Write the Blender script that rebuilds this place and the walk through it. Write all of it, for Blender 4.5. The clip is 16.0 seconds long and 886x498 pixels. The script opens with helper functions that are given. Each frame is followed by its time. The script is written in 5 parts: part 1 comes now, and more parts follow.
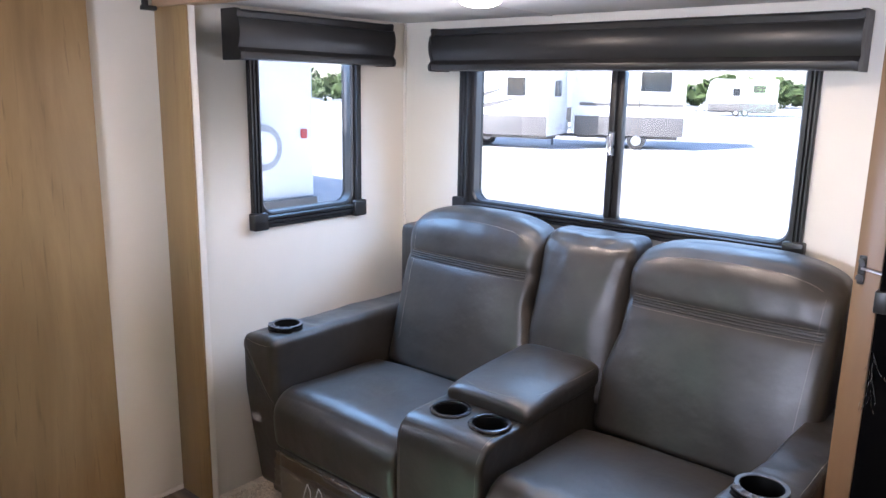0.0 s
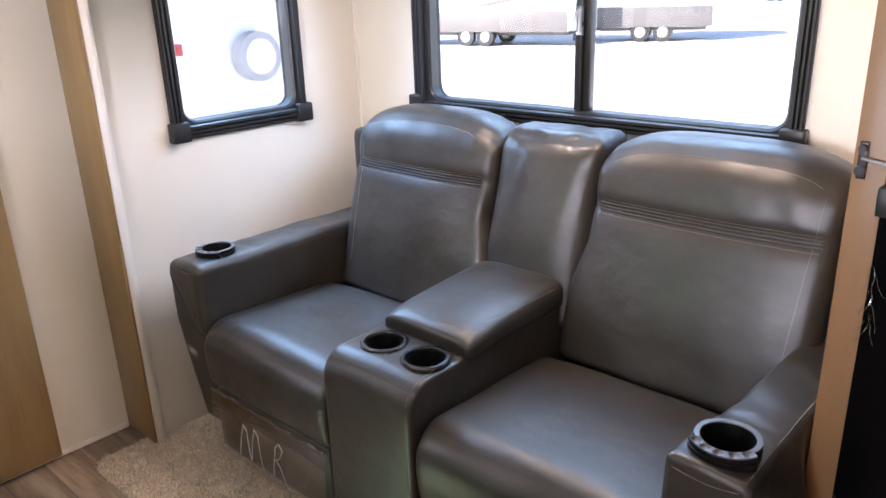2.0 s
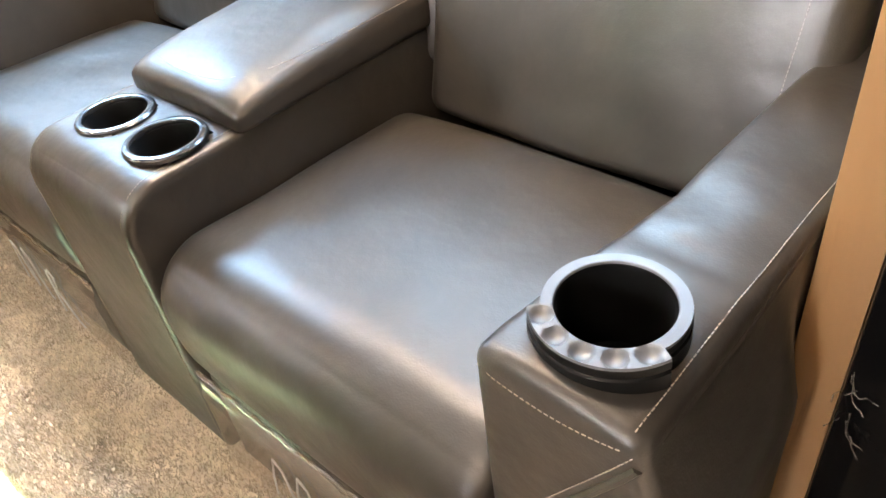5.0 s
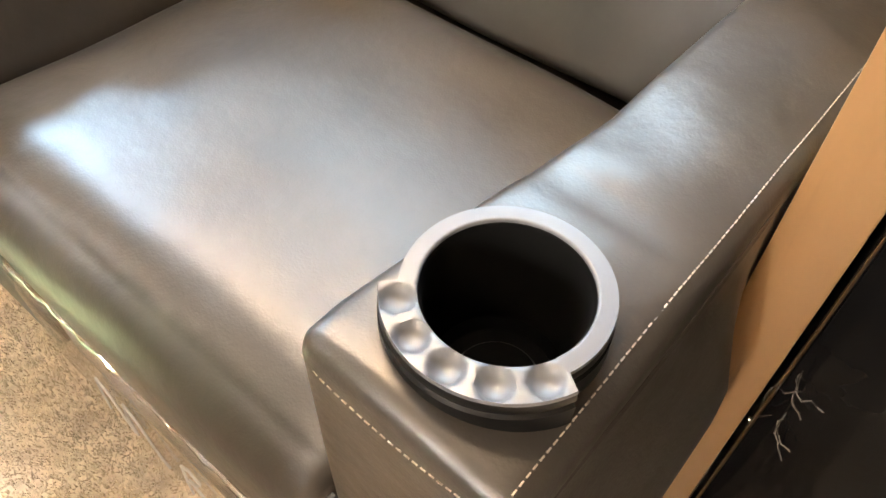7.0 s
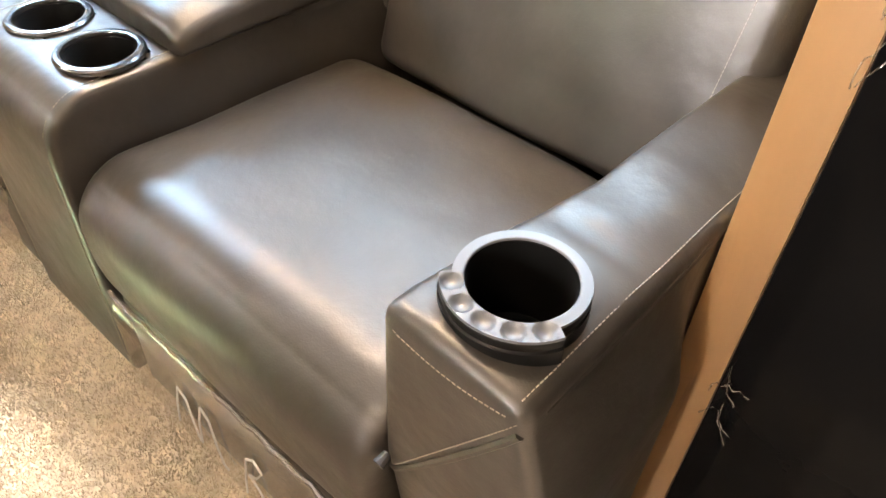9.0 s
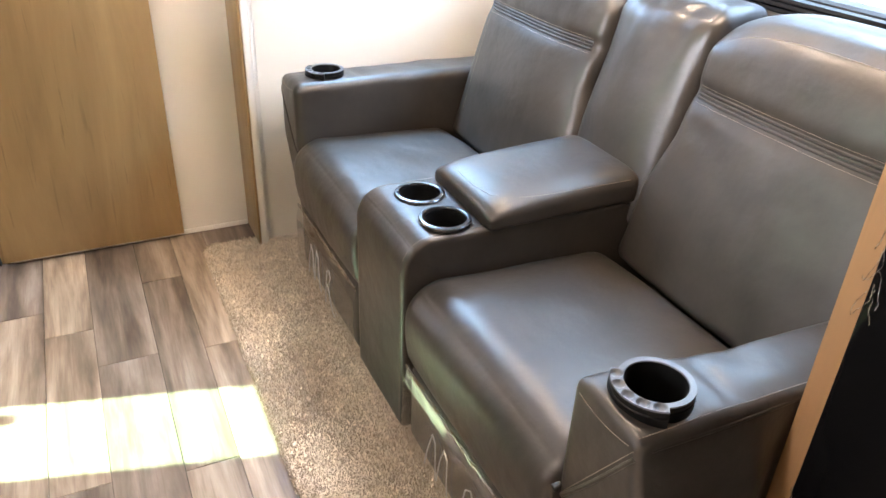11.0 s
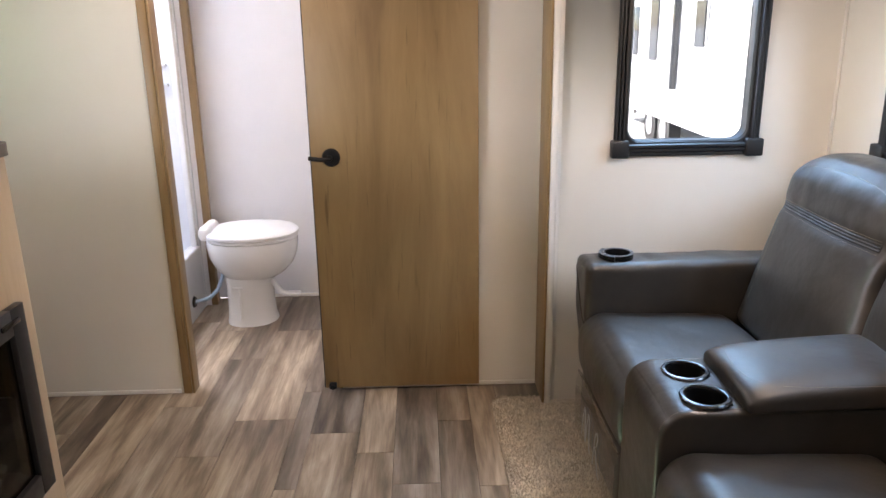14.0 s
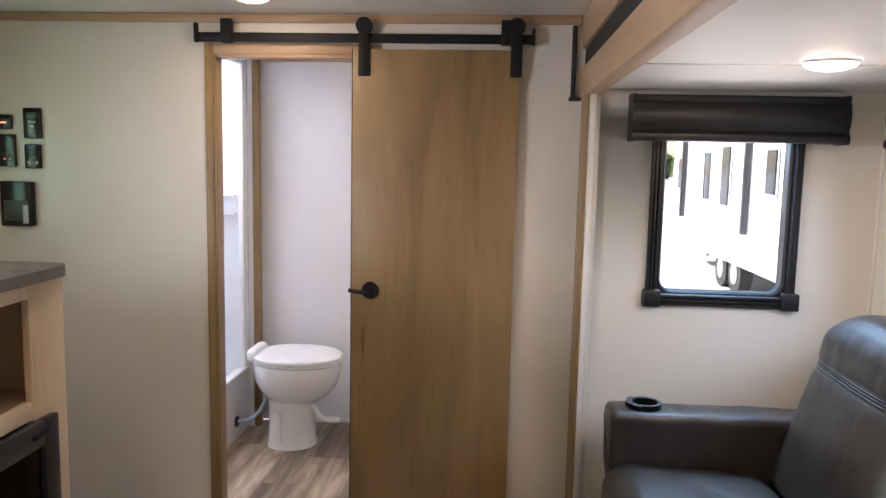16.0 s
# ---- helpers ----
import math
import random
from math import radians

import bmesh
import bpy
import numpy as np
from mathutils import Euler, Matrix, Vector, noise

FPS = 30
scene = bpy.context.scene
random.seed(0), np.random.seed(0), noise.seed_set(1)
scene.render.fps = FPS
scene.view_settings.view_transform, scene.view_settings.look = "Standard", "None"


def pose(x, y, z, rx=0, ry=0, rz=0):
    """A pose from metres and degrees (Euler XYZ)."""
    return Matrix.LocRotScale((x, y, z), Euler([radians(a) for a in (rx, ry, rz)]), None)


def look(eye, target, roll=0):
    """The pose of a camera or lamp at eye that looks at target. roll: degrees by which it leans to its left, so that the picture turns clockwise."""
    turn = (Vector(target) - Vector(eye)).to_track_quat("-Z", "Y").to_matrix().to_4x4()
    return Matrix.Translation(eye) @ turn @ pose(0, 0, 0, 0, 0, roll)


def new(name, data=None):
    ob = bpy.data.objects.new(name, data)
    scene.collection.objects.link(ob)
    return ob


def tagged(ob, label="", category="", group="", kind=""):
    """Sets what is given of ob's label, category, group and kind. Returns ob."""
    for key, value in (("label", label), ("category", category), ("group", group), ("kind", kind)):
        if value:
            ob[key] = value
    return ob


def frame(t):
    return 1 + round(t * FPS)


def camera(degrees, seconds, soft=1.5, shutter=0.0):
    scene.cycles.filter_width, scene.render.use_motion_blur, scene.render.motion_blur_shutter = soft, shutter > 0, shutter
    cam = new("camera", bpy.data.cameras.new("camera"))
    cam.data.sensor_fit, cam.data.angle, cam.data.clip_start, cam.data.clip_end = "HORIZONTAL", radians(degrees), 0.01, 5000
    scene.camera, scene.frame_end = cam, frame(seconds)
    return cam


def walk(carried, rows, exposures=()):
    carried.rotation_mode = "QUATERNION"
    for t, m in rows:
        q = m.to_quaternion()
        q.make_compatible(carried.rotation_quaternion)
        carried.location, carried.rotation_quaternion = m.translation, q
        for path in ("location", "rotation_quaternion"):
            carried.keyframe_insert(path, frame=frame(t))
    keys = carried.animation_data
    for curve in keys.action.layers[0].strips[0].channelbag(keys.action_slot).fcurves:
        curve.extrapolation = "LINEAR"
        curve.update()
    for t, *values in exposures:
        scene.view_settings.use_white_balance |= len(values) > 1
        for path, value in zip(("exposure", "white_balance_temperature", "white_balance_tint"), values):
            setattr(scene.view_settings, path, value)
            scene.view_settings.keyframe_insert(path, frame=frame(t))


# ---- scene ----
# camera and its walk
cam = camera(61.4, 16.0)
PATH = [
    (0, (0.494, 0.002, 1.465), (-0.767, 1.495, 1.042), 1.0),
    (0.5, (0.472, 0.026, 1.472), (-0.838, 1.47, 1.026), -0.1),
    (1, (0.497, 0.126, 1.456), (-0.857, 1.511, 0.956), -1.6),
    (1.5, (0.499, 0.243, 1.417), (-0.811, 1.638, 0.836), -1.9),
    (2, (0.474, 0.408, 1.39), (-0.803, 1.798, 0.728), -1.9),
    (2.5, (0.422, 0.558, 1.349), (-0.815, 1.953, 0.626), -2.2),
    (3, (0.389, 0.672, 1.313), (-0.798, 2.049, 0.479), -2.6),
    (3.5, (0.378, 0.82, 1.23), (-0.805, 2.126, 0.284), -3.0),
    (4, (0.352, 0.958, 1.172), (-0.83, 2.181, 0.12), -4.8),
    (4.2, (0.342, 1.006, 1.152), (-0.838, 2.176, 0.039), -6.2),
    (4.5, (0.325, 1.066, 1.101), (-0.85, 2.185, -0.068), -7.4),
    (5, (0.301, 1.145, 1.063), (-0.838, 2.198, -0.201), -9.0),
    (5.2, (0.292, 1.169, 1.044), (-0.823, 2.207, -0.252), -8.7),
    (7.3, (0.214, 1.302, 0.968), (-0.572, 2.288, -0.585), 2.2),
    (7.7, (0.222, 1.285, 0.962), (-0.576, 2.352, -0.53), 4.0),
    (8.2, (0.241, 1.27, 0.981), (-0.617, 2.333, -0.48), 2.3),
    (10.3, (0.52, 0.883, 1.279), (-0.746, 1.934, 0.142), 4.4),
    (10.5, (0.558, 0.867, 1.298), (-0.805, 1.839, 0.204), 3.2),
    (11, (0.682, 0.861, 1.333), (-0.869, 1.64, 0.339), 2.4),
    (11.5, (0.821, 0.86, 1.361), (-0.854, 1.451, 0.442), 2.0),
    (12, (0.946, 0.856, 1.38), (-0.815, 1.292, 0.539), 1.8),
    (12.5, (0.979, 0.864, 1.398), (-0.83, 1.201, 0.615), 1.4),
    (13, (0.979, 0.865, 1.398), (-0.878, 1.109, 0.696), 0.3),
    (13.5, (0.955, 0.853, 1.411), (-0.936, 0.963, 0.771), -0.2),
    (14, (0.936, 0.864, 1.415), (-0.981, 0.916, 0.844), -0.9),
    (14.5, (0.894, 0.9, 1.443), (-1.047, 0.953, 0.965), -0.6),
    (15, (0.895, 0.929, 1.45), (-1.072, 0.942, 1.084), -0.3),
    (15.5, (0.923, 0.982, 1.453), (-1.057, 0.929, 1.174), 0.7),
    (16, (1.0, 1.01, 1.458), (-0.982, 0.868, 1.225), 1.2),
]
EXPOSURE = [(0.0, 3.11, 5800, 23), (1.5, 3.20, 6300, 25), (2.0, 3.32, 6350, 25), (3.5, 4.19, 6950, 23), (4.0, 4.44, 6950, 19), (5.0, 4.68, 7050, 17), (7.5, 4.90, 7950, 17), (8.0, 4.90, 7950, 17), (10.5, 4.40, 6950, 22), (11.0, 4.13, 6800, 20), (11.5, 3.67, 6600, 20), (12.5, 3.22, 6550, 20), (14.5, 2.93, 6700, 22), (16.0, 2.60, 6600, 23)]
walk(cam, [(t, look(eye, target, roll)) for t, eye, target, roll in PATH], EXPOSURE)

# ---- world, sun, lights ----
GROUND_Z = -0.85
SUN_DIR = Vector((0.26, 0.965, -0.70)).normalized()
world = bpy.data.worlds.new("sky")
scene.world = world
world.use_nodes = True
wn = world.node_tree.nodes
sky = wn.new("ShaderNodeTexSky")
sky.sky_type, sky.sun_disc = "NISHITA", False
sky.sun_elevation = math.asin(-SUN_DIR.z)
sky.sun_rotation = math.atan2(-SUN_DIR.x, -SUN_DIR.y)
wn["Background"].inputs["Strength"].default_value = 0.15
world.node_tree.links.new(sky.outputs[0], wn["Background"].inputs["Color"])
sun = new("sun", bpy.data.lights.new("sun", "SUN"))
sun.data.energy, sun.data.angle, sun.data.color = 5.0, radians(0.5), (1.0, 0.96, 0.90)
sun.matrix_world = look((0, 0, 10), Vector((0, 0, 10)) + SUN_DIR)


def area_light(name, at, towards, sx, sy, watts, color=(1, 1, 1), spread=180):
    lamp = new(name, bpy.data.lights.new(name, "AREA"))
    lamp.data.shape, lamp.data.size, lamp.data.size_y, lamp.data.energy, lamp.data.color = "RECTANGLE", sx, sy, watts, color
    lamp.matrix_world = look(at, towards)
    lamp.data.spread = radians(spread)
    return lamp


WARM = (1.0, 0.80, 0.58)
# lamps added outside above each slide-out window, standing in for the sky
area_light("big_window_sky_fill", (-0.72, 2.62, 1.70), (-0.72, 1.90, 0.55), 1.3, 0.42, 7.0, (0.46, 0.72, 1.0))
area_light("small_window_sky_fill", (-1.98, 1.82, 1.70), (-1.26, 1.82, 0.60), 0.48, 0.40, 6.4, (0.38, 0.67, 1.0))
# lamps added below each window, standing in for the sunlit lot's upward bounce
area_light("big_window_lot_fill", (-0.72, 4.0, 0.28), (-0.72, 2.335, 1.30), 2.4, 0.50, 9.5, (1.0, 0.96, 0.90))
area_light("small_window_lot_fill", (-3.3, 1.82, 0.28), (-1.70, 1.82, 1.30), 1.2, 0.50, 5.0, (1.0, 0.96, 0.90))
# fill lamp added behind an unseen opening in the south wall
area_light("south_fill_light", (0.12, -1.20, 1.40), (-0.5, 1.4, 0.4), 0.52, 0.38, 6.0, (0.88, 0.94, 1.0), 150)
area_light("skylight_light", (-2.45, -0.75, 2.055), (-2.4, -0.6, 0), 0.6, 0.4, 3.9, (0.80, 0.90, 1.0))

# ---- materials ----


def shader(name):
    m = bpy.data.materials.new(name)
    m.use_nodes = True
    return m, m.node_tree.nodes, m.node_tree.links, m.node_tree.nodes["Principled BSDF"]


def coords(n, l, scale=(1, 1, 1), use="Object"):
    tc, mp = n.new("ShaderNodeTexCoord"), n.new("ShaderNodeMapping")
    mp.inputs["Scale"].default_value = scale
    l.new(tc.outputs[use], mp.inputs["Vector"])
    return mp.outputs[0]


def noise_tex(n, l, vec, scale, detail=4.0, rough=0.55, distortion=0.0):
    t = n.new("ShaderNodeTexNoise")
    t.inputs["Scale"].default_value, t.inputs["Detail"].default_value = scale, detail
    t.inputs["Roughness"].default_value, t.inputs["Distortion"].default_value = rough, distortion
    l.new(vec, t.inputs["Vector"])
    return t.outputs["Fac"]


def ramp(n, l, fac, stops):
    r = n.new("ShaderNodeValToRGB")
    e = r.color_ramp.elements
    while len(e) < len(stops):
        e.new(0.5)
    for el, (p, c) in zip(e, stops):
        el.position, el.color = p, (*c, 1) if len(c) == 3 else c
    l.new(fac, r.inputs["Fac"])
    return r.outputs["Color"]


def grey(v):
    return (v, v, v)


def mixc(n, l, fac, a, b, mode="MIX"):
    x = n.new("ShaderNodeMix")
    x.data_type, x.blend_type = "RGBA", mode
    for val, sock in ((fac, x.inputs[0]), (a, x.inputs[6]), (b, x.inputs[7])):
        if isinstance(val, (int, float)):
            sock.default_value = val
        elif isinstance(val, tuple):
            sock.default_value = (*val, 1)
        else:
            l.new(val, sock)
    return x.outputs[2]


def bump(n, l, p, height, strength, distance):
    b = n.new("ShaderNodeBump")
    b.inputs["Strength"].default_value, b.inputs["Distance"].default_value = strength, distance
    l.new(height, b.inputs["Height"])
    l.new(b.outputs[0], p.inputs["Normal"])


def surface(name, c1, c2, rough=(0.4, 0.5), scale=6.0, fine=200.0, bumps=0.15, dist=0.001, metallic=0.0, stretch=(1, 1, 1)):
    """Two tones mixed by a broad noise, roughness by a middle one, relief by a fine one."""
    m, n, l, p = shader(name)
    v = coords(n, l, stretch)
    broad = noise_tex(n, l, v, scale)
    l.new(ramp(n, l, broad, [(0.3, c1), (0.7, c2)]), p.inputs["Base Color"])
    l.new(ramp(n, l, noise_tex(n, l, v, scale * 3.1), [(0.3, grey(rough[0])), (0.7, grey(rough[1]))]), p.inputs["Roughness"])
    p.inputs["Metallic"].default_value = metallic
    if bumps:
        bump(n, l, p, noise_tex(n, l, v, fine, 3.0), bumps, dist)
    return m


def leather_material(name, c1, c2, rough=(0.34, 0.46)):
    m, n, l, p = shader(name)
    v = coords(n, l)
    l.new(ramp(n, l, noise_tex(n, l, v, 9.0, 6, 0.6), [(0.3, c1), (0.7, c2)]), p.inputs["Base Color"])
    l.new(ramp(n, l, noise_tex(n, l, v, 6.0, 2, 0.4), [(0.3, grey(rough[0])), (0.7, grey(rough[1]))]), p.inputs["Roughness"])
    soft = n.new("ShaderNodeMath")
    soft.operation = "MULTIPLY_ADD"
    l.new(noise_tex(n, l, v, 420.0, 1), soft.inputs[0])
    soft.inputs[1].default_value = 0.05
    l.new(noise_tex(n, l, v, 16.0, 3, 0.45), soft.inputs[2])
    bump(n, l, p, soft.outputs[0], 0.26, 0.012)
    p.inputs["Specular IOR Level"].default_value = 0.60
    return m


def wood_material(name, dark, mid, light, rough=0.42, along=2):
    """Printed maple: long streaks with the grain, small dark flecks."""
    m, n, l, p = shader(name)
    s = [6.0, 6.0, 6.0]
    s[along] = 1.1
    v = coords(n, l, tuple(s))
    broad = noise_tex(n, l, v, 0.8, 6, 0.6, 0.45)
    col = ramp(n, l, broad, [(0.32, dark), (0.5, mid), (0.68, light)])
    s2 = [34.0, 34.0, 34.0]
    s2[along] = 2.2
    fine = noise_tex(n, l, coords(n, l, tuple(s2)), 1.4, 4, 0.6, 0.3)
    col = mixc(n, l, ramp(n, l, fine, [(0.27, grey(0.7)), (0.37, grey(0.0))]), col, tuple(0.55 * c for c in dark))
    s3 = [52.0, 52.0, 52.0]
    s3[along] = 3.2
    fleck = noise_tex(n, l, coords(n, l, tuple(s3)), 1.0, 2, 0.5, 0.4)
    col = mixc(n, l, ramp(n, l, fleck, [(0.64, grey(0.0)), (0.78, grey(0.42))]), col, tuple(0.5 * c for c in dark))
    l.new(col, p.inputs["Base Color"])
    p.inputs["Roughness"].default_value = rough
    bump(n, l, p, fine, 0.06, 0.001)
    return m


def wall_material(name, c1, c2):
    """Vinyl wallboard with a faint linen weave."""
    m, n, l, p = shader(name)
    v = coords(n, l)
    l.new(ramp(n, l, noise_tex(n, l, v, 2.2), [(0.3, c1), (0.7, c2)]), p.inputs["Base Color"])
    p.inputs["Roughness"].default_value = 0.42
    w = noise_tex(n, l, coords(n, l, (260, 260, 18)), 1.0, 2)
    w2 = noise_tex(n, l, coords(n, l, (18, 18, 260)), 1.0, 2)
    a = n.new("ShaderNodeMath")
    l.new(w, a.inputs[0])
    l.new(w2, a.inputs[1])
    bump(n, l, p, a.outputs[0], 0.10, 0.001)
    return m


def plank_material(name):
    m, n, l, p = shader(name)
    oi = n.new("ShaderNodeObjectInfo")
    geo = n.new("ShaderNodeNewGeometry")
    rnd = n.new("ShaderNodeMath")
    rnd.operation = "ADD"
    l.new(oi.outputs["Random"], rnd.inputs[0])
    l.new(geo.outputs["Random Per Island"], rnd.inputs[1])
    tc, off = n.new("ShaderNodeTexCoord"), n.new("ShaderNodeVectorMath")
    off.operation = "ADD"
    comb = n.new("ShaderNodeCombineXYZ")
    mul = n.new("ShaderNodeMath")
    mul.operation = "MULTIPLY"
    mul.inputs[1].default_value = 37.0
    l.new(rnd.outputs[0], mul.inputs[0])
    for k in range(3):
        l.new(mul.outputs[0], comb.inputs[k])
    l.new(tc.outputs["Object"], off.inputs[0])
    l.new(comb.outputs[0], off.inputs[1])
    mp = n.new("ShaderNodeMapping")
    mp.inputs["Scale"].default_value = (1.25, 10.0, 1.0)
    l.new(off.outputs[0], mp.inputs["Vector"])
    broad = noise_tex(n, l, mp.outputs[0], 1.3, 5, 0.6, 0.25)
    col = ramp(n, l, broad, [(0.32, (0.072, 0.053, 0.039)), (0.44, (0.165, 0.128, 0.096)), (0.56, (0.28, 0.228, 0.178)), (0.70, (0.43, 0.372, 0.305))])
    tone = n.new("ShaderNodeMath")
    tone.operation = "FRACT"
    mul2 = n.new("ShaderNodeMath")
    mul2.operation = "MULTIPLY"
    mul2.inputs[1].default_value = 7.31
    l.new(rnd.outputs[0], mul2.inputs[0])
    l.new(mul2.outputs[0], tone.inputs[0])
    shade = ramp(n, l, tone.outputs[0], [(0.0, (0.66, 0.64, 0.65)), (0.5, (1.08, 1.05, 1.02)), (1.0, (1.46, 1.39, 1.28))])
    col = mixc(n, l, 1.0, col, shade, "MULTIPLY")
    mp2 = n.new("ShaderNodeMapping")
    mp2.inputs["Scale"].default_value = (3.0, 90.0, 1.0)
    l.new(off.outputs[0], mp2.inputs["Vector"])
    fine = noise_tex(n, l, mp2.outputs[0], 1.6, 4, 0.6)
    col = mixc(n, l, ramp(n, l, fine, [(0.3, grey(0.30)), (0.48, grey(0.0))]), col, (0.09, 0.065, 0.045))
    l.new(col, p.inputs["Base Color"])
    l.new(ramp(n, l, broad, [(0.3, grey(0.42)), (0.7, grey(0.55))]), p.inputs["Roughness"])
    bump(n, l, p, fine, 0.10, 0.001)
    return m


def carpet_material(name):
    m, n, l, p = shader(name)
    geo = n.new("ShaderNodeNewGeometry")
    v = coords(n, l)
    a = ramp(n, l, geo.outputs["Random Per Island"], [(0.0, (0.31, 0.255, 0.188)), (0.3, (0.49, 0.415, 0.318)), (0.7, (0.61, 0.525, 0.415)), (1.0, (0.74, 0.65, 0.535))])
    # two noises darken the tone in blotches, standing for pile shading
    b = ramp(n, l, noise_tex(n, l, v, 6.0, 4), [(0.35, grey(0.84)), (0.62, grey(1.10))])
    b = mixc(n, l, 1.0, b, ramp(n, l, noise_tex(n, l, v, 38.0, 3), [(0.34, grey(0.80)), (0.60, grey(1.10))]), "MULTIPLY")
    l.new(mixc(n, l, 1.0, a, b, "MULTIPLY"), p.inputs["Base Color"])
    p.inputs["Roughness"].default_value = 0.9
    p.inputs["Sheen Weight"].default_value = 0.2
    return m


def glass_material(name, tint, f0=0.03, rough=0.0):
    m = bpy.data.materials.new(name)
    m.use_nodes = True
    n, l = m.node_tree.nodes, m.node_tree.links
    n.remove(n["Principled BSDF"])
    tr, gl, mx = n.new("ShaderNodeBsdfTransparent"), n.new("ShaderNodeBsdfGlossy"), n.new("ShaderNodeMixShader")
    tr.inputs[0].default_value = (*tint, 1)
    gl.inputs["Roughness"].default_value = rough
    lw, pw, ma = n.new("ShaderNodeLayerWeight"), n.new("ShaderNodeMath"), n.new("ShaderNodeMath")
    pw.operation, ma.operation = "POWER", "MULTIPLY_ADD"
    lw.inputs["Blend"].default_value = 0.5
    l.new(lw.outputs["Facing"], pw.inputs[0])
    pw.inputs[1].default_value = 5.0
    l.new(pw.outputs[0], ma.inputs[0])
    ma.inputs[1].default_value, ma.inputs[2].default_value = 0.9 - f0, f0
    l.new(ma.outputs[0], mx.inputs[0])
    l.new(tr.outputs[0], mx.inputs[1])
    l.new(gl.outputs[0], mx.inputs[2])
    l.new(mx.outputs[0], n["Material Output"].inputs[0])
    return m


def lamp_material(name, color, strength):
    m, n, l, p = shader(name)
    p.inputs["Base Color"].default_value = (0.9, 0.88, 0.84, 1)
    p.inputs["Emission Color"].default_value = (*color, 1)
    p.inputs["Emission Strength"].default_value = strength
    return m


LEATHER = leather_material("grey leather", (0.0165, 0.0140, 0.0114), (0.0325, 0.0276, 0.0226), (0.31, 0.43))
# darker copy of the leather, with shade put into its tone
LEATHER_SHADED = leather_material("grey leather shaded", (0.012, 0.0095, 0.0082), (0.018, 0.0145, 0.0125), (0.42, 0.55))
THREAD = surface("pale thread", (0.22, 0.19, 0.155), (0.32, 0.28, 0.23), (0.7, 0.8), 40, bumps=0)
BLACK = surface("black moulded plastic", (0.008, 0.008, 0.008), (0.014, 0.013, 0.013), (0.32, 0.45), 8, 500, 0.08)
BLACK_GLOSS = surface("glossy black plastic", (0.006, 0.006, 0.006), (0.010, 0.010, 0.010), (0.12, 0.22), 6, bumps=0)
MATTE_BLACK = surface("matte black steel", (0.007, 0.007, 0.007), (0.011, 0.0105, 0.0105), (0.5, 0.62), 12, 300, 0.06)
MATTE_BLACK.node_tree.nodes["Principled BSDF"].inputs["Specular IOR Level"].default_value = 0.25
WELL_BLACK = surface("black well plastic", (0.003, 0.003, 0.003), (0.004, 0.004, 0.004), (0.3, 0.4), 12, bumps=0)
WELL_BLACK.node_tree.nodes["Principled BSDF"].inputs["Specular IOR Level"].default_value = 0.12
CHROME = surface("satin chrome", (0.58, 0.59, 0.61), (0.62, 0.63, 0.65), (0.27, 0.30), 8, bumps=0, metallic=1.0)
DARK_CHROME = surface("dark chrome", (0.10, 0.10, 0.105), (0.14, 0.14, 0.145), (0.16, 0.24), 30, bumps=0, metallic=1.0)
GREY_RIM = surface("grey satin plastic rim", (0.075, 0.08, 0.09), (0.080, 0.085, 0.095), (0.30, 0.32), 20, bumps=0)
WALL = wall_material("cream wallboard", (0.670, 0.625, 0.545), (0.720, 0.675, 0.595))
BATH_WALL = wall_material("white wallboard", (0.74, 0.735, 0.75), (0.79, 0.785, 0.80))
CEILING = surface("white ceiling panel", (0.70, 0.685, 0.66), (0.75, 0.735, 0.71), (0.5, 0.6), 3, 300, 0.12)
MAPLE = wood_material("maple panel", (0.190, 0.114, 0.047), (0.268, 0.170, 0.073), (0.342, 0.227, 0.103))
# maple toned down to put shade on the end panel's front edge
PANEL_WOOD_SHADED = wood_material("shaded maple edge", (0.19, 0.098, 0.040), (0.225, 0.121, 0.052), (0.26, 0.147, 0.066))
MAPLE_X = wood_material("maple trim", (0.32, 0.200, 0.110), (0.42, 0.275, 0.160), (0.50, 0.345, 0.210), along=0)
MAPLE_Y = wood_material("maple crown", (0.32, 0.200, 0.110), (0.42, 0.275, 0.160), (0.50, 0.345, 0.210), along=1)
PLANK = plank_material("vinyl plank")
JOINT = surface("plank joint", (0.035, 0.028, 0.022), (0.05, 0.04, 0.03), (0.7, 0.8), 10, bumps=0)
CARPET = carpet_material("beige carpet")
PORCELAIN = surface("white porcelain", (0.78, 0.78, 0.77), (0.82, 0.82, 0.81), (0.10, 0.18), 5, bumps=0)
WHITE_PLASTIC = surface("white plastic", (0.74, 0.74, 0.74), (0.80, 0.80, 0.80), (0.28, 0.38), 8, bumps=0.04)
GLASS = glass_material("window glass", (0.56, 0.575, 0.57))
GREEN_GLASS = glass_material("green tinted glass", (0.66, 0.90, 0.76))
FILM = glass_material("clear plastic film", (0.86, 0.86, 0.85), 0.22, 0.07)
MARKER = surface("white marker ink", (0.42, 0.42, 0.42), (0.58, 0.58, 0.58), (0.5, 0.6), 30, bumps=0)
LAMP = lamp_material("warm led diffuser", (1.0, 0.82, 0.60), 7.0)
RUBBER = surface("black rubber seal", (0.010, 0.010, 0.010), (0.018, 0.017, 0.017), (0.6, 0.7), 20, 300, 0.1)
WHITE_TRIM = surface("cream vinyl trim", (0.70, 0.66, 0.60), (0.76, 0.72, 0.66), (0.4, 0.5), 10, bumps=0.05)

# ---- mesh helpers ----


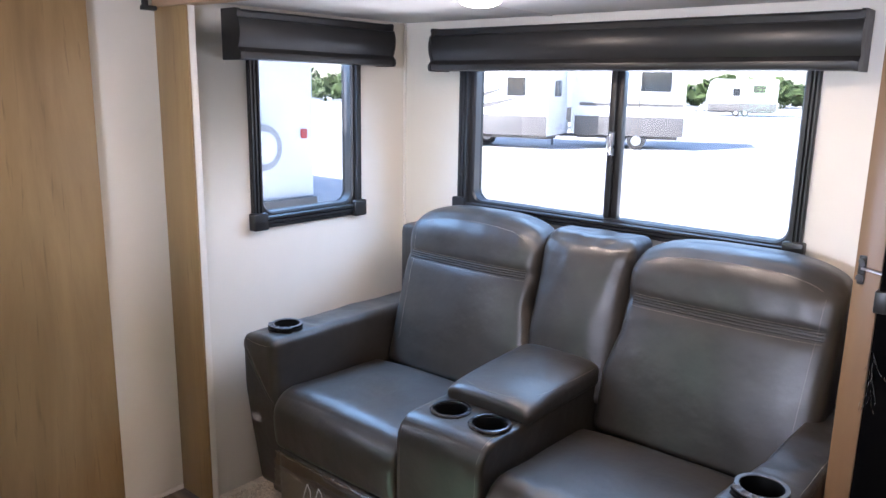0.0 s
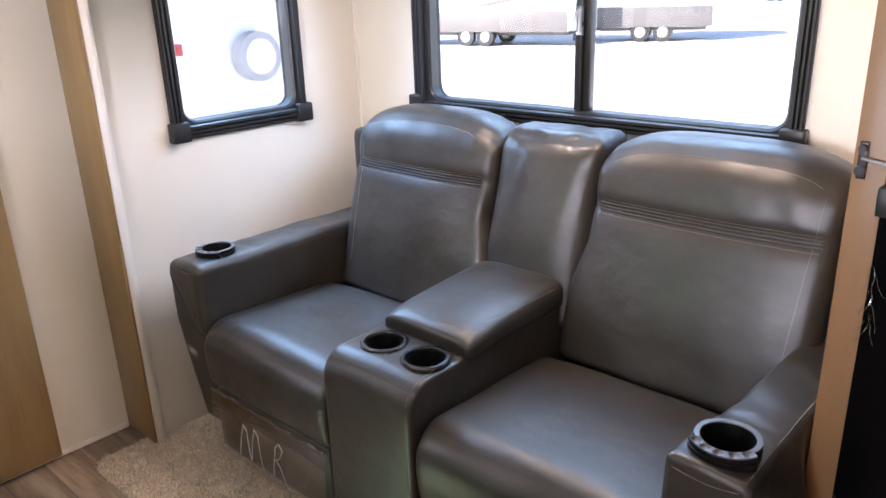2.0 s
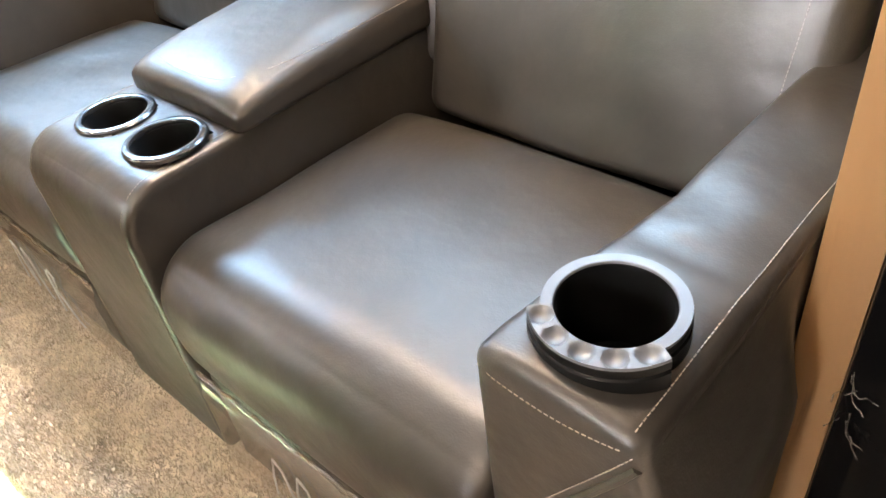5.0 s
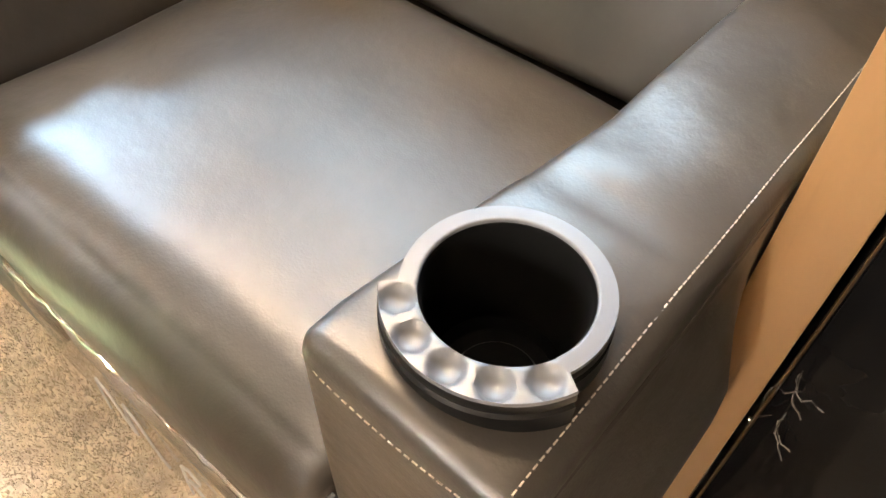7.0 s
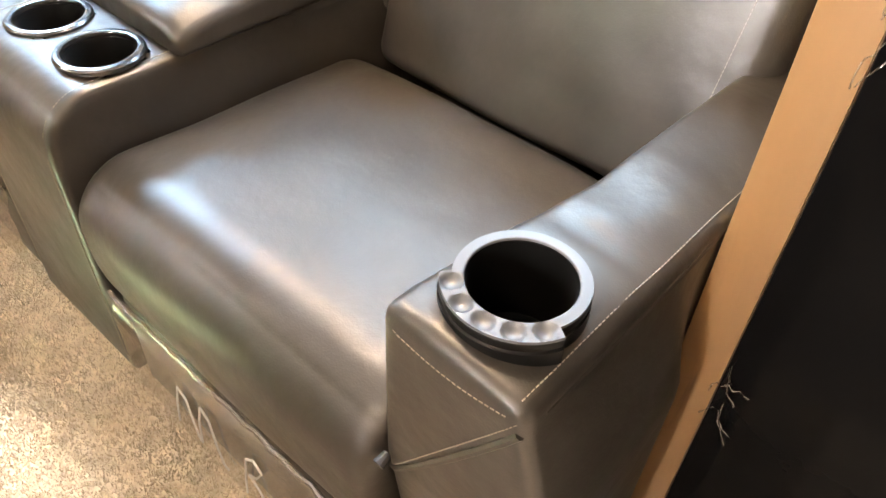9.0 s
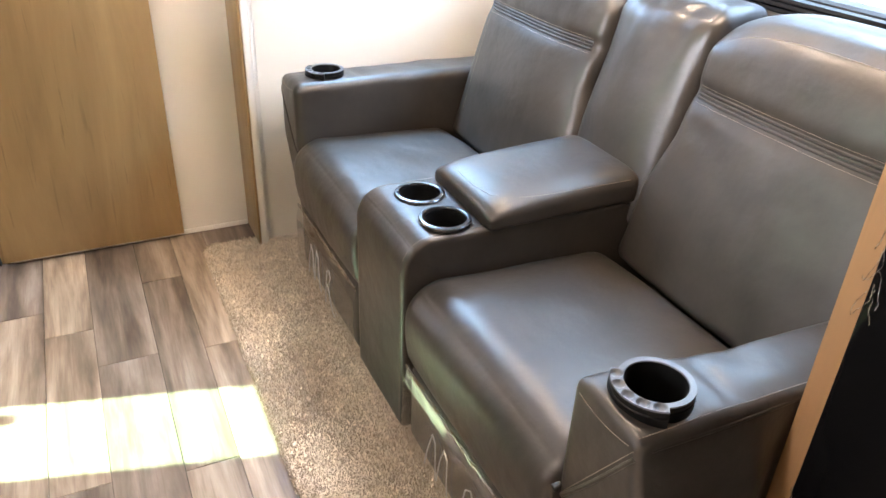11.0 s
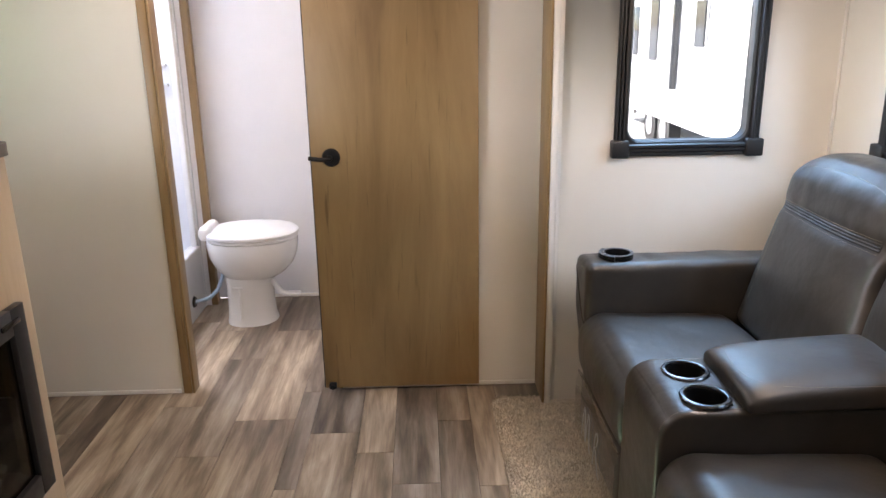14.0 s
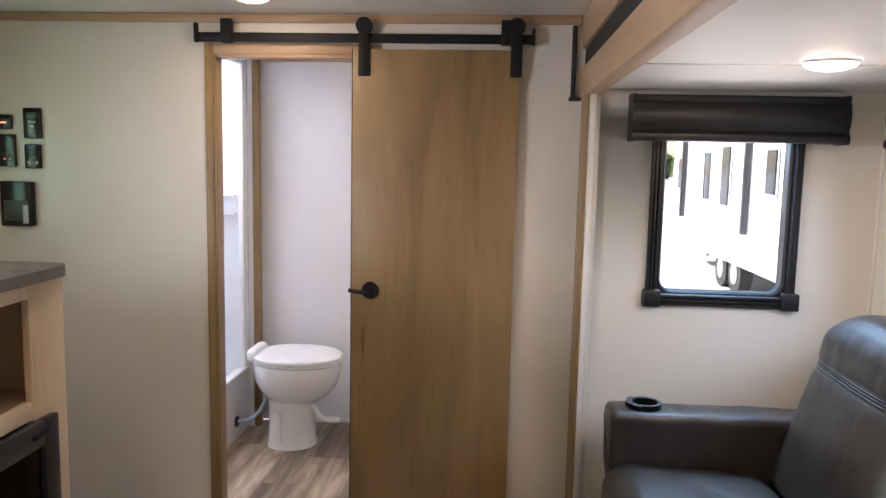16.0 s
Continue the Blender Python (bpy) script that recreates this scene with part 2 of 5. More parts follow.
def box(bm, x0, x1, y0, y1, z0, z1, bevel=0.0, seg=2):
    r = bmesh.ops.create_cube(bm, size=1.0)
    vs = r["verts"]
    for v in vs:
        v.co = Vector((x0 + (v.co.x + 0.5) * (x1 - x0), y0 + (v.co.y + 0.5) * (y1 - y0), z0 + (v.co.z + 0.5) * (z1 - z0)))
    if bevel > 0:
        es = list({e for v in vs for e in v.link_edges})
        bmesh.ops.bevel(bm, geom=es, offset=bevel, segments=seg, profile=0.5, affect="EDGES")
    return bm


def cyl(bm, a, b, r0, r1=None, seg=24, caps=True):
    """A cylinder or cone from a to b."""
    a, b = Vector(a), Vector(b)
    d = b - a
    r = bmesh.ops.create_cone(bm, cap_ends=caps, segments=seg, radius1=r0, radius2=r0 if r1 is None else r1, depth=d.length)
    m = Matrix.Translation((a + b) / 2) @ d.to_track_quat("Z", "Y").to_matrix().to_4x4()
    bmesh.ops.transform(bm, matrix=m, verts=r["verts"])
    return bm


def lathe(bm, cx, cy, profile, seg=40, sx=1.0, sy=1.0):
    """Turns a profile of (radius, z) round a vertical axis."""
    rings = []
    for r, z in profile:
        rings.append([bm.verts.new((cx + sx * r * math.cos(2 * math.pi * k / seg), cy + sy * r * math.sin(2 * math.pi * k / seg), z)) for k in range(seg)])
    for a, b in zip(rings, rings[1:]):
        for k in range(seg):
            bm.faces.new((a[k], a[(k + 1) % seg], b[(k + 1) % seg], b[k]))
    return rings


def tube(bm, pts, r, seg=8):
    """A round tube along a line of points."""
    pts = [Vector(p) for p in pts]
    rings = []
    for i, p in enumerate(pts):
        d = (pts[min(i + 1, len(pts) - 1)] - pts[max(i - 1, 0)]).normalized()
        u = d.orthogonal().normalized() if not rings else (u - d * u.dot(d)).normalized()
        w = d.cross(u)
        rings.append([bm.verts.new(p + r * (math.cos(2 * math.pi * k / seg) * u + math.sin(2 * math.pi * k / seg) * w)) for k in range(seg)])
    for a, b in zip(rings, rings[1:]):
        for k in range(seg):
            bm.faces.new((a[k], a[(k + 1) % seg], b[(k + 1) % seg], b[k]))
    bm.faces.new(rings[0][::-1])
    bm.faces.new(rings[-1])
    return bm


def extrude_profile(bm, pts, axis, a, b):
    """A closed profile of 2D points, drawn out along an axis from a to b. The points are (y, z), (x, z) or (x, y)."""
    def at(p, t):
        return {0: (t, p[0], p[1]), 1: (p[0], t, p[1]), 2: (p[0], p[1], t)}[axis]
    va = [bm.verts.new(at(p, a)) for p in pts]
    vb = [bm.verts.new(at(p, b)) for p in pts]
    for i in range(len(pts)):
        j = (i + 1) % len(pts)
        bm.faces.new((va[i], va[j], vb[j], vb[i]))
    bm.faces.new(va[::-1])
    bm.faces.new(vb)
    bmesh.ops.recalc_face_normals(bm, faces=bm.faces)
    return bm


def cushion(x0, x1, y0, y1, z0, z1, r, shape=None, n=(18, 18, 14), bm=None):
    """A box with edges rounded by r, finely divided; shape(points, unit) bends it, unit being the place in the box from 0 to 1."""
    bm = bm or bmesh.new()
    lo, hi = np.array((x0, y0, z0)), np.array((x1, y1, z1))
    index, pts, faces = {}, [], []
    def vid(i, j, k):
        if (i, j, k) not in index:
            index[i, j, k] = len(pts)
            u = np.array((i / n[0], j / n[1], k / n[2]))
            pts.append(0.5 - 0.5 * np.cos(np.pi * u) if r > 0 else u)
        return index[i, j, k]
    for ax in range(3):
        p, q = [(1, 2), (2, 0), (0, 1)][ax]
        for side in (0, n[ax]):
            for s in range(n[p]):
                for t in range(n[q]):
                    c = []
                    for ds, dt in ((0, 0), (1, 0), (1, 1), (0, 1)):
                        g = [0, 0, 0]
                        g[ax], g[p], g[q] = side, s + ds, t + dt
                        c.append(vid(*g))
                    faces.append(c if side else c[::-1])
    u = np.array(pts)
    p = lo + u * (hi - lo)
    inner = np.clip(p, lo + r, hi - r)
    d = p - inner
    d = d / np.maximum(np.linalg.norm(d, axis=1, keepdims=True), 1e-9)
    p = inner + d * r
    if shape:
        p = shape(p.copy(), (p - lo) / (hi - lo))
    vs = [bm.verts.new(q) for q in p]
    for f in faces:
        bm.faces.new([vs[i] for i in f])
    return bm


def mesh_of(name, bm, smooth=True, sharp=35):
    me = bpy.data.meshes.new(name)
    bm.normal_update()
    bm.to_mesh(me)
    bm.free()
    if smooth:
        me.shade_smooth()
        me.set_sharp_from_angle(angle=radians(sharp))
    return me


def thing(name, at, label="", category="", group="", kind=""):
    ob = new(name)
    ob.location = at
    ob.empty_display_size = 0.1
    return tagged(ob, label, category, group, kind)


def origin(ob):
    p = Vector(ob.location)
    while ob.parent:
        ob = ob.parent
        p += ob.location
    return p


def part(name, bm, material, parent, label="", sharp=35, shadow=True):
    """Links a bmesh, given in the world's metres, as one mesh under a thing or a part."""
    o = origin(parent)
    for v in bm.verts:
        v.co -= o
    me = mesh_of(name, bm, True, sharp)
    me.materials.append(material)
    ob = new(name, me)
    ob.parent = parent
    ob.visible_shadow = shadow
    return tagged(ob, label)


def whole(name, bm, material, label="", category="", kind="", group="", sharp=35, at=None):
    """A thing that is one mesh, with its origin at its base."""
    lo = Vector([min(v.co[k] for v in bm.verts) for k in range(3)])
    hi = Vector([max(v.co[k] for v in bm.verts) for k in range(3)])
    o = Vector(at) if at else Vector(((lo.x + hi.x) / 2, (lo.y + hi.y) / 2, lo.z))
    for v in bm.verts:
        v.co -= o
    me = mesh_of(name, bm, True, sharp)
    me.materials.append(material)
    ob = new(name, me)
    ob.location = o
    return tagged(ob, label, category, group, kind)


def wall_with_hole(bm, axis, a, b, u0, u1, z0, z1, holes):
    """A wall between the planes a and b of an axis (0: x, 1: y), from u0 to u1 and z0 to z1, built of blocks round its holes (u0, u1, z0, z1)."""
    us = sorted({u0, u1, *[h for o in holes for h in o[:2]]})
    zs = sorted({z0, z1, *[h for o in holes for h in o[2:]]})
    for p, q in zip(us, us[1:]):
        for s, t in zip(zs, zs[1:]):
            cu, cz = (p + q) / 2, (s + t) / 2
            if any(o[0] < cu < o[1] and o[2] < cz < o[3] for o in holes):
                continue
            if axis == 0:
                box(bm, a, b, p, q, s, t)
            else:
                box(bm, p, q, a, b, s, t)
    bmesh.ops.remove_doubles(bm, verts=bm.verts, dist=1e-5)
    inside = [f for f in bm.faces if any(g is not f and (g.calc_center_median() - f.calc_center_median()).length < 1e-5 for e in f.edges for g in e.link_faces)]
    bmesh.ops.delete(bm, geom=list(set(inside)), context="FACES")
    return bm

# ---- structure: floor, walls, ceilings ----
WEST, SLIDE_Y, BACK_Y, SIDE_X, SLIDE_TOP, TOP = -1.85, 1.31, 2.335, -1.70, 1.72, 2.0
SOUTH, EAST, SLIDE_END = -1.10, 2.60, 1.25
BATH_X, BATH_N, SHOWER_Y = -2.97, 0.95, -0.30

floor = whole("floor", box(bmesh.new(), BATH_X, EAST, SOUTH, SLIDE_Y + 0.01, -0.06, -0.004), JOINT, "brown grey vinyl plank floor", "floor", "structure")
slide_floor = whole("slide_floor", box(bmesh.new(), SIDE_X, SLIDE_END, SLIDE_Y + 0.01, BACK_Y, -0.06, 0.002), CARPET, "slide-out floor deck under the carpet", "floor", "structure")

bm = wall_with_hole(bmesh.new(), 0, WEST - 0.05, WEST, SOUTH, SLIDE_Y + 0.03, 0, TOP, [(-0.089, 0.52, 0, 1.85)])
wall_west = whole("wall_west", bm, WALL, "cream wallboard partition with a bathroom doorway", "wall", "structure")
# the second hole is an added, unseen opening for the fill lamp
bm = wall_with_hole(bmesh.new(), 1, SOUTH - 0.05, SOUTH, WEST - 0.05, EAST, 0, TOP, [(-1.53, -1.25, 1.16, 1.64), (-0.15, 0.40, 1.20, 1.60)])
wall_south = whole("wall_south", bm, WALL, "cream wallboard side wall", "wall", "structure")
wall_east = whole("wall_east", box(bmesh.new(), EAST, EAST + 0.05, SOUTH - 0.05, BACK_Y, 0, TOP), WALL, "cream wallboard end wall", "wall", "structure")
wall_north = whole("wall_north", box(bmesh.new(), SLIDE_END, EAST, SLIDE_Y, SLIDE_Y + 0.05, 0, TOP), WALL, "cream wallboard beside the slide-out", "wall", "structure")
bm = wall_with_hole(bmesh.new(), 0, SIDE_X - 0.05, SIDE_X, SLIDE_Y + 0.02, BACK_Y, 0, SLIDE_TOP, [(1.590, 2.046, 0.996, 1.62)])
wall_slide_side = whole("wall_slide_side", bm, WALL, "cream wallboard side of the slide-out", "wall", "structure")
bm = wall_with_hole(bmesh.new(), 1, BACK_Y, BACK_Y + 0.05, SIDE_X - 0.05, SLIDE_END, 0, SLIDE_TOP, [(-1.345, -0.105, 1.010, 1.62)])
wall_slide_back = whole("wall_slide_back", bm, WALL, "cream wallboard back of the slide-out", "wall", "structure")
wall_slide_end = whole("wall_slide_end", box(bmesh.new(), SLIDE_END, SLIDE_END + 0.05, SLIDE_Y + 0.05, BACK_Y + 0.05, 0, SLIDE_TOP), WALL, "cream wallboard end of the slide-out", "wall", "structure")
wall_bath_back = whole("wall_bath_back", box(bmesh.new(), BATH_X - 0.05, BATH_X, SOUTH, BATH_N, 0, TOP), BATH_WALL, "white bathroom back wall", "wall", "structure")
wall_bath_north = whole("wall_bath_north", box(bmesh.new(), BATH_X, WEST - 0.05, BATH_N, BATH_N + 0.05, 0, TOP), BATH_WALL, "white bathroom side wall", "wall", "structure")
wall_bath_south = whole("wall_bath_south", box(bmesh.new(), BATH_X, WEST - 0.05, SOUTH - 0.05, SOUTH, 0, TOP), BATH_WALL, "white bathroom outer wall", "wall", "structure")

ceiling = whole("ceiling", box(bmesh.new(), WEST, EAST, SOUTH, SLIDE_Y + 0.05, TOP, TOP + 0.06), CEILING, "white ceiling panel", "ceiling", "structure")
bm = bmesh.new()
box(bm, SIDE_X, -1.003, SLIDE_Y + 0.03, BACK_Y, SLIDE_TOP, SLIDE_TOP + 0.05)
box(bm, -0.997, SLIDE_END, SLIDE_Y + 0.03, BACK_Y, SLIDE_TOP, SLIDE_TOP + 0.05)
box(bm, -1.010, -0.990, SLIDE_Y + 0.03, BACK_Y, SLIDE_TOP - 0.003, SLIDE_TOP + 0.002, 0.001)
slide_ceiling = whole("ceiling_slide", bm, CEILING, "low white ceiling of the slide-out with a joint strip", "ceiling", "structure")
bm = bmesh.new()
for x0, x1, y0, y1 in ((BATH_X, -2.78, SOUTH, BATH_N), (-2.12, WEST - 0.0, SOUTH, BATH_N), (-2.78, -2.12, SOUTH, -0.95), (-2.78, -2.12, -0.55, BATH_N)):
    box(bm, x0, x1, y0, y1, TOP, TOP + 0.06)
bath_ceiling = whole("ceiling_bath", bm, CEILING, "white bathroom ceiling with a skylight opening", "ceiling", "structure")
whole("skylight_dome", cushion(-2.80, -2.10, -0.97, -0.53, 2.062, 2.16, 0.04, n=(8, 8, 6)), WHITE_PLASTIC, "frosted white domed bathroom skylight", "skylight", "structure")

# unseen filler added behind the post to stop outdoor light leaking in
whole("post_light_block", box(bmesh.new(), WEST, -1.7005, SLIDE_Y + 0.0095, SLIDE_Y + 0.0295, 0.0, SLIDE_TOP - 0.013), WALL, "hidden filler behind the opening post, blocking light", "wall", "structure")
# post and header round the slide-out
post = thing("opening_post", (-1.757, SLIDE_Y, 0), "maple post with pale edge trim beside the slide-out", "trim", kind="structure")
part("board", box(bmesh.new(), WEST + 0.001, -1.664, SLIDE_Y, SLIDE_Y + 0.009, 0.0, SLIDE_TOP - 0.012, 0.002), MAPLE, post)
part("side_strip", box(bmesh.new(), -1.6995, -1.6655, SLIDE_Y + 0.0095, SLIDE_Y + 0.034, 0.0, SLIDE_TOP - 0.002, 0.003), WHITE_TRIM, post, "cream vinyl strip")
part("thin_strip", box(bmesh.new(), -1.6995, -1.696, SLIDE_Y + 0.0345, SLIDE_Y + 0.052, 0.0, SLIDE_TOP - 0.002, 0.0015), WHITE_TRIM, post, "cream vinyl strip")
header = thing("opening_header", (-0.3, SLIDE_Y, 1.70), "maple header with a dark recessed band over the slide-out", "trim", kind="structure")
part("lower_board", box(bmesh.new(), WEST + 0.002, SLIDE_END, SLIDE_Y - 0.008, SLIDE_Y + 0.045, 1.701, 1.804, 0.003), MAPLE_X, header)
part("dark_band", box(bmesh.new(), WEST + 0.002, SLIDE_END, SLIDE_Y + 0.008, SLIDE_Y + 0.045, 1.804, 1.880), RUBBER, header, "black recessed band")
part("upper_board", box(bmesh.new(), WEST + 0.002, SLIDE_END, SLIDE_Y - 0.004, SLIDE_Y + 0.045, 1.880, 1.999, 0.003), MAPLE_X, header)
seal = thing("slide_seal", (WEST + 0.01, 1.28, 1.70), "black rubber seal at the header's end", "seal", kind="structure")
part("upright", box(bmesh.new(), WEST + 0.001, WEST + 0.018, 1.268, 1.284, 1.700, 1.962, 0.002), RUBBER, seal)
part("foot", box(bmesh.new(), WEST + 0.001, WEST + 0.030, 1.262, 1.306, 1.690, 1.704, 0.002), RUBBER, seal)

whole("trim_crown", box(bmesh.new(), WEST + 0.0005, WEST + 0.014, SOUTH, SLIDE_Y - 0.01, 1.965, 1.999, 0.004), MAPLE_Y, "maple strip along the ceiling", "trim", "structure")
whole("trim_corner", box(bmesh.new(), SIDE_X + 0.0005, SIDE_X + 0.010, BACK_Y - 0.012, BACK_Y - 0.0005, 0.002, SLIDE_TOP - 0.001, 0.003), WHITE_TRIM, "cream strip in the slide-out corner", "trim", "structure")
whole("baseboard", box(bmesh.new(), WEST + 0.0005, WEST + 0.008, 0.53, SLIDE_Y - 0.001, 0.0, 0.018, 0.003), WHITE_TRIM, "low cream strip at the floor beside the barn door", "baseboard", "structure")
whole("baseboard", box(bmesh.new(), WEST + 0.0005, WEST + 0.008, SOUTH, -0.135, 0.0, 0.018, 0.003), WHITE_TRIM, "low cream strip at the floor", "baseboard", "structure")
whole("baseboard", box(bmesh.new(), BATH_X + 0.0005, BATH_X + 0.008, -0.22, BATH_N, 0.0, 0.018, 0.003), WHITE_TRIM, "low white strip at the bathroom floor", "baseboard", "structure")

# doorway lining
frame_ob = thing("door_frame", (WEST, 0.2, 0), "maple lining round the bathroom doorway", "door frame", kind="structure")
part("jamb", box(bmesh.new(), WEST - 0.055, WEST + 0.010, -0.089 + 0.001, -0.079, 0.0, 1.849, 0.002), MAPLE, frame_ob)
part("casing", box(bmesh.new(), WEST + 0.0005, WEST + 0.012, -0.123, -0.0895, 0.0, 1.890, 0.003), MAPLE, frame_ob)
part("head", box(bmesh.new(), WEST - 0.055, WEST + 0.010, -0.075, 0.519, 1.836, 1.849, 0.002), MAPLE_Y, frame_ob)
part("head_casing", box(bmesh.new(), WEST + 0.0005, WEST + 0.008, -0.0885, 0.56, 1.850, 1.890, 0.003), MAPLE_Y, frame_ob)
part("jamb", box(bmesh.new(), WEST - 0.055, WEST + 0.002, 0.506, 0.519, 0.0, 1.836, 0.002), MAPLE, frame_ob)

# ---- windows ----


def profile_ridges(depth, width, ridges=3):
    """A grooved strip in section: (across, out)."""
    pts = [(0.0, 0.0), (0.0, depth * 0.55)]
    step = width / ridges
    for k in range(ridges):
        a = k * step
        h = depth * (0.7 + 0.3 * k / max(1, ridges - 1))
        pts += [(a + 0.10 * step, h * 0.72), (a + 0.22 * step, h), (a + 0.78 * step, h), (a + 0.90 * step, h * 0.72)]
    pts += [(width, depth * 0.6), (width, 0.0)]
    return pts


def window(name, axis, plane, sign, u0, u1, z0, z1, gu0, gu1, gz0, gz1, label, mullion=None):
    """A framed window in a wall; axis 0: a wall across x, inward along sign."""
    def at(u, out, z):
        return (plane + sign * out, u, z) if axis == 0 else (u, plane + sign * out, z)
    win = thing(name, at((u0 + u1) / 2, 0, z0), label, "window", kind="structure")

    def strip(pname, a, b, upright, flip):
        bm = bmesh.new()
        w = (gu0 - u0 if not flip else u1 - gu1) * 0.72 if upright else (gz0 - z0) * 0.80
        pts = profile_ridges(0.026, w)
        rows = []
        for t in (a, b):
            row = []
            for c, o in pts:
                if upright:
                    row.append(bm.verts.new(at(u1 - c if flip else u0 + c, o + 0.0005, t)))
                else:
                    row.append(bm.verts.new(at(t, o + 0.0005, z0 + c)))
            rows.append(row)
        for i in range(len(pts)):
            j = (i + 1) % len(pts)
            bm.faces.new((rows[0][i], rows[0][j], rows[1][j], rows[1][i]))
        bm.faces.new(rows[0])
        bm.faces.new(rows[1][::-1])
        bmesh.ops.recalc_face_normals(bm, faces=bm.faces)
        return part(pname, bm, BLACK, win, sharp=25)
    strip("side_trim", z0 + 0.03, z1, True, False)
    strip("side_trim", z0 + 0.03, z1, True, True)
    strip("bottom_trim", u0 + 0.03, u1 - 0.03, False, False)
    cap = 0.062
    for c in (u0 - 0.012, u1 + 0.012 - cap):
        bm = bmesh.new()
        p, q = at(c, 0.0, 0), at(c + cap, 0.036, 0)
        box(bm, min(p[0], q[0]), max(p[0], q[0]), min(p[1], q[1]), max(p[1], q[1]), z0 - 0.004, z0 + 0.058, 0.006, 3)
        part("corner_block", bm, BLACK, win)
    # sash: a rounded ring set into the opening
    bm = bmesh.new()
    ou0, ou1, oz0, oz1 = u0 + 0.022, u1 - 0.022, z0 + 0.022, z1
    rings = []
    for (a0, a1, b0, b1, r, out) in ((ou0, ou1, oz0, oz1, 0.03, 0.012), (gu0 - 0.006, gu1 + 0.006, gz0 - 0.006, gz1 + 0.006, 0.048, 0.012),
                                     (gu0, gu1, gz0, gz1, 0.045, 0.004), (gu0, gu1, gz0, gz1, 0.045, -0.045)):
        ring = []
        for cu, cz, s in ((a1 - r, b1 - r, 0), (a0 + r, b1 - r, 90), (a0 + r, b0 + r, 180), (a1 - r, b0 + r, 270)):
            for k in range(9):
                an = radians(s + 90 * k / 8)
                ring.append(bm.verts.new(at(cu + r * math.cos(an), out, cz + r * math.sin(an))))
        rings.append(ring)
    for a, b in zip(rings, rings[1:]):
        for k in range(len(a)):
            bm.faces.new((a[k], a[(k + 1) % len(a)], b[(k + 1) % len(a)], b[k]))
    bmesh.ops.recalc_face_normals(bm, faces=bm.faces)
    part("sash", bm, BLACK, win)
    panes = [(gu0, gu1)] if not mullion else [(gu0, mullion[0]), (mullion[1], gu1)]
    for k, (a, b) in enumerate(panes):
        bm = bmesh.new()
        o = -0.030 - 0.008 * k
        p, q = at(a - 0.004, o - 0.003, 0), at(b + 0.004, o, 0)
        box(bm, min(p[0], q[0]), max(p[0], q[0]), min(p[1], q[1]), max(p[1], q[1]), gz0 - 0.004, gz1 + 0.004)
        part("pane", bm, GLASS, win, shadow=False)
    if mullion:
        for a, b, o in ((mullion[0], (mullion[0] + mullion[1]) / 2 - 0.001, 0.004), ((mullion[0] + mullion[1]) / 2 + 0.001, mullion[1], -0.006)):
            bm = bmesh.new()
            p, q = at(a, -0.034, 0), at(b, o, 0)
            box(bm, min(p[0], q[0]), max(p[0], q[0]), min(p[1], q[1]), max(p[1], q[1]), gz0, gz1, 0.003)
            part("mullion", bm, BLACK, win)
        c = (mullion[0] + mullion[1]) / 2 - 0.004
        bm = bmesh.new()
        box(bm, c - 0.006, c + 0.006, plane + sign * 0.0045, plane + sign * 0.014, 1.25, 1.325, 0.003)
        box(bm, c - 0.012, c - 0.004, plane + sign * 0.012, plane + sign * 0.020, 1.262, 1.31, 0.003)
        part("latch", bm, CHROME, win, "satin metal sliding latch")
    return win


window("window_1", 0, SIDE_X, 1, 1.548, 2.066, 0.962, 1.64, 1.598, 2.020, 1.016, 1.600, "black framed window in the slide-out side wall")
window("window_2", 1, BACK_Y, -1, -1.394, -0.088, 0.980, 1.64, -1.318, -0.132, 1.030, 1.600, "black framed sliding window behind the sofa", (-0.745, -0.698))


